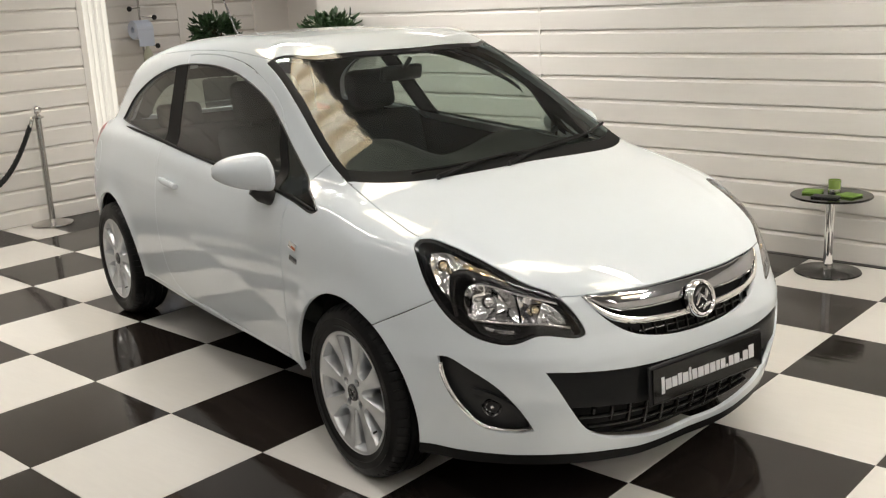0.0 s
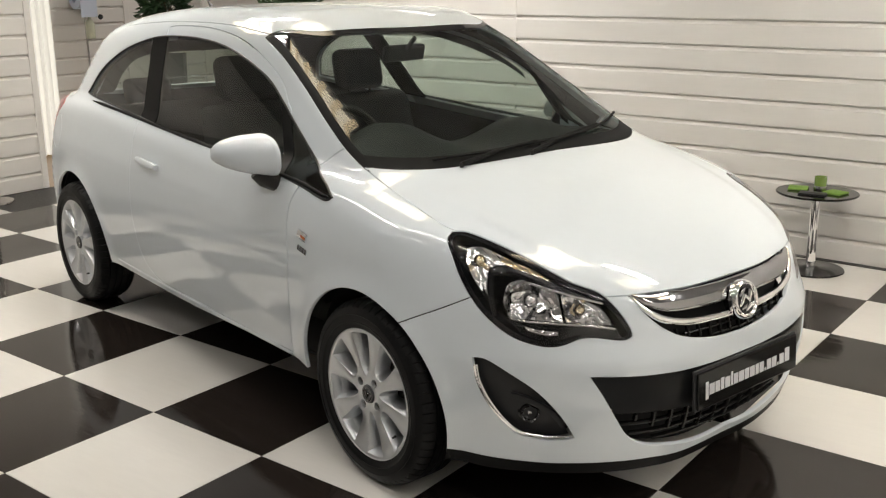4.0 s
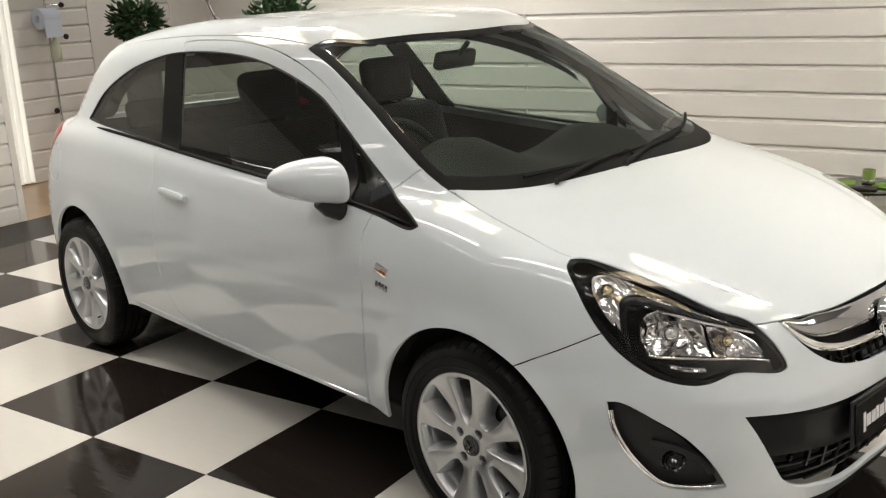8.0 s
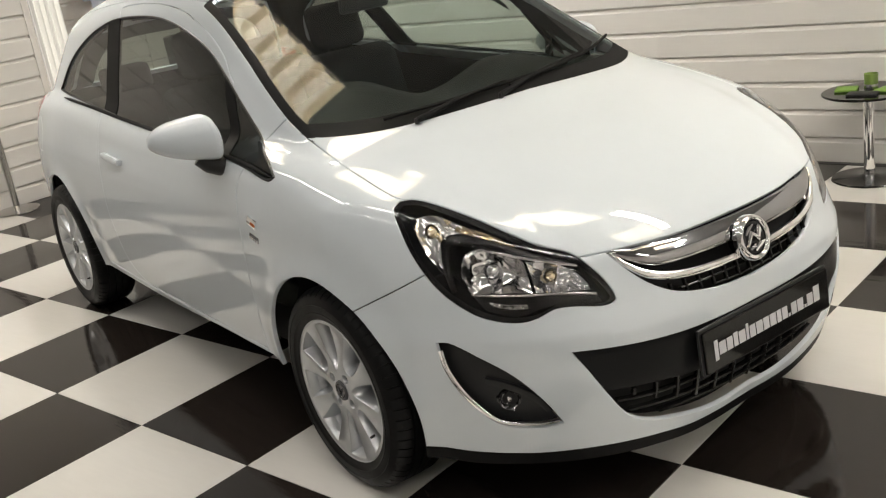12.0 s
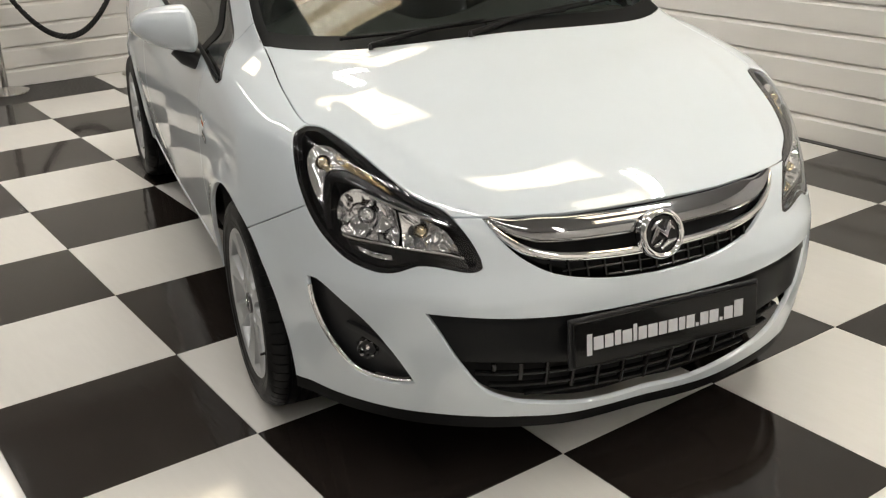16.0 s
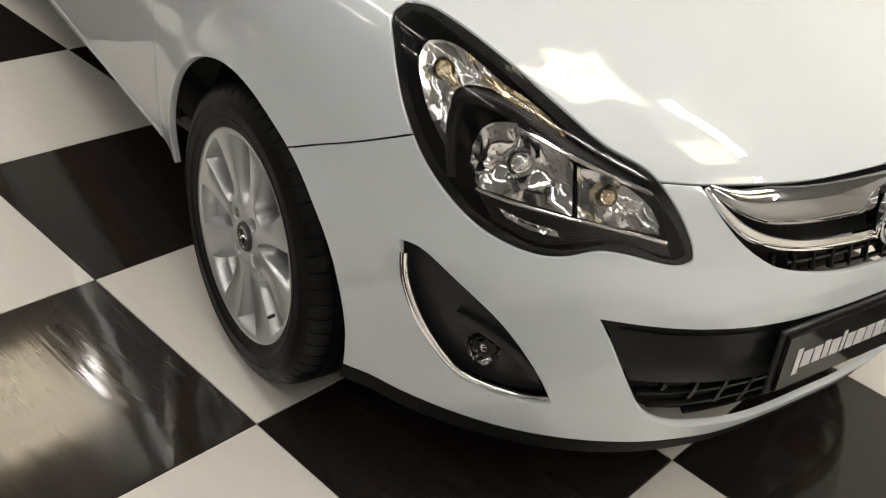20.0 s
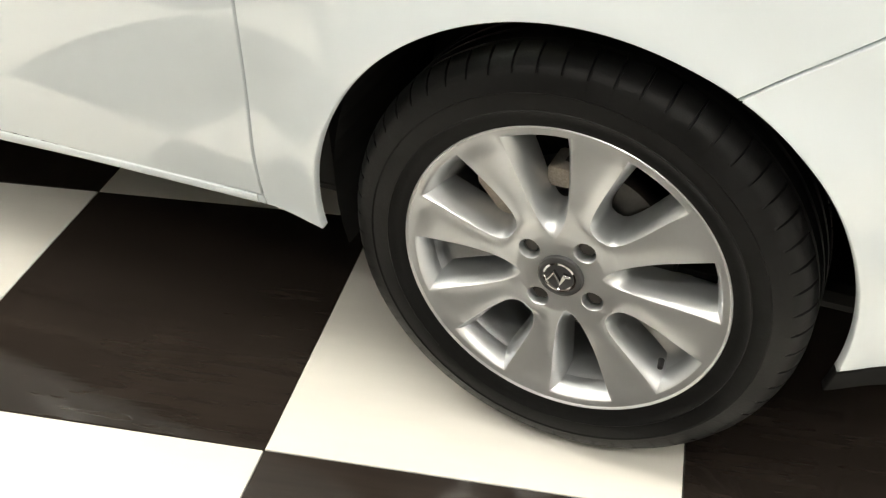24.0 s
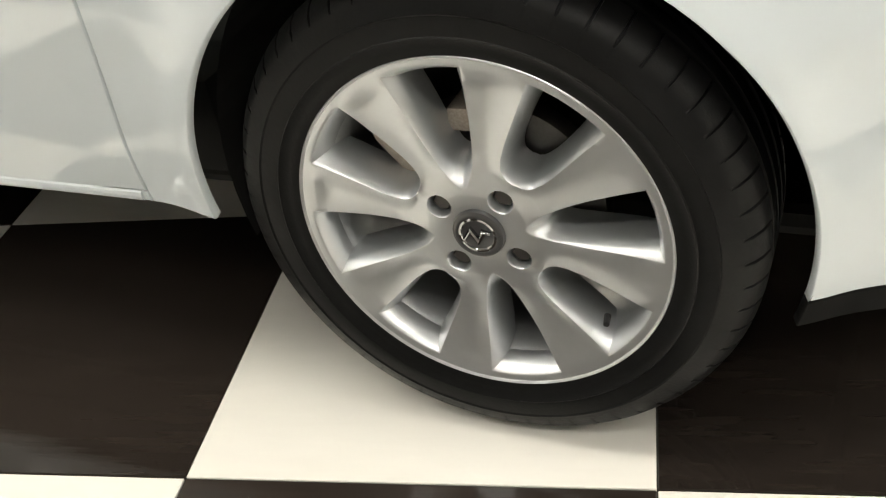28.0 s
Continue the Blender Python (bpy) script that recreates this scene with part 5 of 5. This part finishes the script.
# screen border, wipers, aerial
for mir, sgn in SIDES:
    part("screen_border", ribbon(flip(SCREEN_SIDE, mir), flip([(x + .014, y + .032, z + .004) for x, y, z in SCREEN_SIDE], mir), -.0015, both=False), SCUTTLE, car, "black glass border")
part("screen_border", ribbon(SCREEN_TOP, [(x + .035, y * .96, z - .018) for x, y, z in SCREEN_TOP], -.0015), GLOSS_BLACK, car)
part("scuttle", ribbon(SCREEN_LOW, [(x - .058, y * .965, z + .029) for x, y, z in SCREEN_LOW], -.0010), SCUTTLE, car, "black scuttle panel")
for blade, root_at, grip in (([(-.105, -.47, 1.0), (-.055, -.25, 1.01), (-.045, .0, 1.02), (-.07, .22, 1.025)], (.0, -.42, 1.0), .6), ([(-.03, -.06, 1.01), (-.065, .20, 1.03), (-.14, .42, 1.04), (-.27, .62, 1.045)], (.006, -.12, 1.0), .55)):
    c = on_skin(curve_points(blade, .03), .012)
    part("wiper_blade", tube([tuple(p) for p in c], .0055, 8), SCUTTLE, car, "black wiper blade", smooth=True)
    mid = c[int(len(c) * grip)]
    a = on_skin([root_at], .012)[0]
    part("wiper_arm", tube([tuple(a), tuple((a + mid) / 2 + [0, 0, .012]), tuple(mid + [0, 0, .006])], [.009, .007, .005], 10), SCUTTLE, car, smooth=True)
    part("wiper_pivot", lathe([(0, .007), (.005, .0065), (.007, .003), (.007, -.01), (0, -.01)], 16), BLACK, car, smooth=True).location = a
part("aerial", tube([(-2.50, .0, 1.425), (-2.50, 0, 1.445), (-2.54, 0, 1.475), (-2.78, 0, 1.80)], [.018, .013, .006, .0035], 10), BLACK, car, "short black roof aerial", smooth=True)
# ---- inside the car ----
panel("headlining", LINER, car, [(-1.5, -.2, 1.47)], both=True, lift=-.035, rim=False, gap=.02)
for mir, sgn in SIDES:
    panel("inner_side", TRIM, car, [(-2.3, -.8, .8)], mirror=mir, lift=-.035, rim=False, gap=.006)
    panel("door_card", TRIM, car, [(-1.2, -.85, .6), (-1.3, -.57, 1.375)], mirror=mir, lift=-.05, rim=False, gap=.006)
panel("inner_tail", TRIM, car, [(-3.08, -.2, .7)], both=True, lift=-.04, rim=False, gap=.01)


def dashboard():
    """The top of the dashboard: a roll that swells before the driver, closed below."""
    bm = bmesh.new()
    ys = np.linspace(-.655, .655, 41)
    rows = []
    for y in ys:
        k = math.exp(-((y + .37) / .20) ** 2) * .115 + math.exp(-((y - .30) / .19) ** 2) * .075
        pr = [(.03 - .36 * y * y, .965), (-.16 - .2 * y * y, .980 + k * .15), (-.30 - .1 * y * y, .978 + k * .6), (-.44, .975 + k), (-.54, .965 + k), (-.59, .935 + k * .8), (-.60, .87), (-.57, .70), (-.50, .45)]
        rows.append([bm.verts.new((x, y, z)) for x, z in pr])
    for u, v in zip(rows, rows[1:]):
        for i in range(len(u) - 1):
            bm.faces.new((u[i], u[i + 1], v[i + 1], v[i]))
    bmesh.ops.recalc_face_normals(bm, faces=bm.faces)
    return bm


part("dashboard", dashboard(), TRIM, car, "dark grey dashboard", smooth=True)


def cushion(x0, x1, w, z0, z1, lean=0.0, rnd=.05):
    bm = boxed(x0, x1, -w / 2, w / 2, z0, z1, bevel=rnd, seg=4)
    for v in bm.verts:
        v.co.x -= lean * (v.co.z - z0)
    return bm


for y in (-.33, .30):
    seat = part("seat", cushion(-1.30, -.80, .50, .38, .56, rnd=.06), SEAT, car, "dark grey fabric seat", smooth=True)
    seat.location = (-.13, y, 0)
    part("backrest", cushion(-1.34, -1.20, .48, .50, 1.06, .30, .055), SEAT, seat, smooth=True)
    part("headrest", cushion(-1.345 - .17, -1.245 - .17, .265, 1.07, 1.265, .22, .0495), SEAT, seat, smooth=True)
    for q in (-.06, .06):
        part("headrest_post", tube([(-1.45, q, 1.0), (-1.485, q, 1.10)], .007, 8), STEEL, seat)
bench = part("rear_bench", cushion(-2.35, -1.85, 1.22, .40, .58, rnd=.06), SEAT, car, "dark grey rear bench", smooth=True)
part("backrest", cushion(-2.44, -2.30, 1.22, .52, .98, .30, .05), SEAT, bench, smooth=True)
for q in (-.36, .36):
    h = cushion(-2.62, -2.53, .25, .97, 1.10, .2, .035)
    bmesh.ops.translate(h, verts=h.verts, vec=(0, q, 0))
    part("headrest", h, SEAT, bench, smooth=True)
wheel = part("steering_wheel", lathe([(.165 + .016 * math.cos(a), .016 * math.sin(a)) for a in np.linspace(0, 2 * math.pi, 12, endpoint=False)], 48, close=True), TRIM, car, "black steering wheel", smooth=True)
wheel.matrix_basis = pose(-.735, -.37, .965, 0, 64 - 180, 0)
part("wheel_hub", boxed(-.05, .05, -.06, .06, -.02, .02, bevel=.018), TRIM, wheel, smooth=True)
part("wheel_spoke", boxed(-.02, .02, -.165, .165, -.012, .008, bevel=.006), TRIM, wheel, smooth=True)
rv = part("rear_view_mirror", boxed(-.018, .018, -.115, .115, -.034, .034, bevel=.016, seg=3), BLACK, car, "black rear-view mirror", smooth=True)
rv.matrix_basis = pose(-.855, 0, 1.30, 0, 12, 8)
part("mirror_stem", tube([(.015, 0, .02), (.05, 0, .075)], .010, 8), BLACK, rv)
# floor pan, axles and an unseen box that blocks light through the engine bay
part("floor_pan", boxed(-2.80, .40, -.66, .66, .215, .255, bevel=.02), VOID, car, "black underbody")
part("engine_bay_block", boxed(-.25, .52, -.50, .50, .24, .66, bevel=.04), VOID, car)
for x in (-2.511, 0):
    part("axle", tube([(x, -.66, .30), (x, .66, .30)], .045, 12), VOID, car)
# Unseen black boxes behind the sills that keep the gap below dark.
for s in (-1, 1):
    part("sill_shade_box", boxed(-2.1, -.40, *sorted((s * .60, s * .72)), .285, .42), VOID, car)


# ---- things in the room ----
def barrier_post(x, y):
    p = thing("barrier_post", pose(x, y, 0), "polished steel barrier post with a ball top", "barrier post", "barrier posts")
    part("base", lathe([(0, 0), (.155, 0), (.16, .004), (.158, .014), (.12, .024), (.05, .034), (.030, .045), (0, .045)], 48), STEEL, p, smooth=True)
    part("pole", lathe([(0, .04), (.0235, .04), (.0235, .84), (0, .84)], 32), STEEL, p, smooth=True)
    part("collar", lathe([(0, .835), (.032, .835), (.046, .842), (.046, .850), (.030, .856), (.020, .866), (0, .866)], 32), STEEL, p, smooth=True)
    part("ball", lathe([(0, .860), (.018, .866), (.020, .874)] + [(.036 * math.sin(a), .905 - .036 * math.cos(a)) for a in np.linspace(.6, math.pi, 14)], 32), CHROME, p, smooth=True)
    part("ring", tube([(.0, -.045 + .012 * math.cos(a), .835 + .014 * math.sin(a)) for a in np.linspace(0, 2 * math.pi, 14)], .0035, 6), CHROME, p)
    return p


barrier_post(-4.03, 1.572)
barrier_post(-4.03, .565)
rope = thing("barrier_rope", pose(-4.03, 1.068, .80), "twisted black velvet rope hanging between two posts", "rope", "barrier ropes")
ys = np.linspace(-.43, .43, 130)
for k in range(3):
    pts = []
    for i, y in enumerate(ys):
        a = i * .55 + k * 2 * math.pi / 3
        pts.append((.011 * math.cos(a), y, -.46 * (1 - (y / .44) ** 2) + .011 * math.sin(a)))
    part("strand", tube(pts, .0125, 8), ROPE, rope, smooth=True)
for s in (-1, 1):
    part("rope_end", tube([(0, s * .415, -.062), (0, s * .456, .03)], [.018, .014], 14), STEEL, rope, "chrome rope end", smooth=True)

table = thing("side_table", pose(1.395, 3.40, 0), "small round black glass table on a chrome stem", "table")
part("base", lathe([(0, 0), (.178, 0), (.182, .003), (.178, .010), (.05, .014), (.032, .022), (0, .022)], 56), BLACK_GLASS, table, smooth=True)
part("stem", lathe([(0, .015), (.0265, .015), (.0265, .432), (0, .432)], 32), CHROME, table, smooth=True)
part("flange", lathe([(0, .422), (.06, .424), (.06, .434), (0, .434)], 32), CHROME, table, smooth=True)
part("tabletop", lathe([(0, .436), (.214, .436), (.2185, .440), (.2185, .444), (.214, .448), (0, .448)], 64), BLACK_GLASS, table, "dark glass tabletop", smooth=True)
candle = thing("candle_jar", pose(1.405, 3.41, .448), "lime green glass candle jar on the round table", "candle jar")
part("jar", lathe([(0, 0), (.030, 0), (.032, .003), (.032, .030), (.0322, .030), (.033, .082), (.0305, .082), (.030, .068), (0, .068)], 36), GREEN_GLASS, candle, smooth=True)
part("silver_band", lathe([(.0324, .002), (.0331, .004), (.0331, .030), (.0324, .032)], 36), STEEL, candle, "silver band", smooth=True)
for k, (dx, dy, rz) in enumerate(((-.105, .0, 12), (.10, -.01, -14))):
    m = thing("coaster", pose(1.395 + dx, 3.40 + dy, .4485, 0, 0, rz), "lime green square felt coaster on the round table", "coaster", "coasters on the table")
    part("pad", boxed(-.052, .052, -.052, .052, 0, .012, bevel=.005), GREEN, m, smooth=True)
tray = thing("tray", pose(1.40, 3.30, .4485, 0, 0, 5), "small flat black tray on the round table", "tray")
part("tray_body", boxed(-.07, .07, -.04, .04, 0, .010, bevel=.004), BLACK, tray, smooth=True)


def bushy_plant(x, y, z, r, seed, tall):
    rnd = random.Random(seed)
    p = thing("potted_plant", pose(x, y, 0), "leafy green plant in a tall dark planter", "plant", "plants behind the car")
    part("planter", lathe([(0, 0), (.15, 0), (.16, .01), (.20, tall), (.19, tall), (.185, tall - .03), (0, tall - .03)], 4), POT, p)
    part("stem", tube([(0, 0, tall - .05), (.01, .01, z - r * .3)], .014, 8), STEM, p)
    bm = bmesh.new()
    for i in range(620):
        u = rnd.uniform(-1, 1)
        a = rnd.uniform(0, 2 * math.pi)
        q = r * rnd.uniform(.55, 1.0) * (1 + .16 * math.sin(3 * a + seed) + .1 * math.sin(7 * a))
        d = Vector((math.sqrt(1 - u * u) * math.cos(a), math.sqrt(1 - u * u) * math.sin(a), u * .8))
        c = d * q + Vector((0, 0, z))
        ln, wd = rnd.uniform(.055, .105), rnd.uniform(.030, .050)
        out = (d + Vector((rnd.uniform(-.7, .7), rnd.uniform(-.7, .7), rnd.uniform(-.9, .5)))).normalized()
        sd = out.cross(Vector((rnd.uniform(-1, 1), rnd.uniform(-1, 1), 1))).normalized()
        nn = out.cross(sd)
        pts = [c, c + out * ln * .35 + sd * wd / 2 + nn * .004, c + out * ln * .75 + sd * wd * .4 - nn * .002, c + out * ln - nn * .012, c + out * ln * .75 - sd * wd * .4 - nn * .002, c + out * ln * .35 - sd * wd / 2 + nn * .004]
        vs = [bm.verts.new(v) for v in pts]
        mid = bm.verts.new(c + out * ln * .5 - nn * .006)
        for k in range(6):
            bm.faces.new((vs[k], vs[(k + 1) % 6], mid))
    part("leaves", bm, LEAF, p, "dense green leaves")
    for i in range(14):
        a, u = rnd.uniform(0, 2 * math.pi), rnd.uniform(-.3, .9)
        part("twig", tube([(.01, .01, z - r * .4), (r * .4 * math.cos(a), r * .4 * math.sin(a), z + r * .3 * u), (r * .8 * math.cos(a), r * .8 * math.sin(a), z + r * .7 * u)], [.006, .004, .002], 5), STEM, p)


bushy_plant(-4.42, 3.57, 1.37, .195, 3, .95)
bushy_plant(-2.68, 3.46, 1.33, .215, 8, .95)
# hanging rail with a paper roll, knobs and a spray bottle on the passage wall
rail = thing("wall_rail", pose(-5.44, 3.44, 0), "chrome wall rail with round dark knobs", "rail")
part("rail_tube", tube([(0, 0, .45), (0, -.015, 2.0)], .010, 12), STEEL, rail, smooth=True)
for y, z in ((-.14, 1.62), (.125, 1.53), (.13, 1.255), (-.07, .62), (.02, 1.44)):
    part("knob", lathe([(0, .0), (.020, .002), (.026, .012), (.022, .024), (0, .026)], 20, "x"), BLACK, rail, "dark round knob", smooth=True).location = (.03, y, z)
    part("knob_arm", tube([(.01, 0, z + .01), (.035, y, z)], .005, 8), STEEL, rail)
roll = thing("paper_roll", pose(-5.40, 3.40, 1.42), "blue and white paper roll on the wall rail", "paper roll")
part("paper", lathe([(.03, -.09), (.085, -.09), (.09, -.085), (.09, .085), (.085, .09), (.03, .09)], 32, "y", close=True), mat("pale_blue_paper", (.62, .68, .80), .8), roll, smooth=True)
part("sheet", boxed(.084, .089, -.085, .085, -.16, .02), mat("pale_blue_sheet", (.66, .72, .84), .8), roll)
bottle = thing("spray_bottle", pose(-5.395, 3.45, 1.06), "clear spray bottle with a green trigger head", "spray bottle")
part("bottle", lathe([(0, 0), (.036, 0), (.042, .008), (.042, .12), (.030, .16), (.016, .18), (.016, .20), (0, .20)], 24), mat("cloudy_plastic", (.62, .64, .50), .25), bottle, smooth=True)
part("trigger", boxed(-.018, .035, -.014, .014, .20, .255, bevel=.008), mat("green_plastic", (.05, .22, .08), .4), bottle, smooth=True)
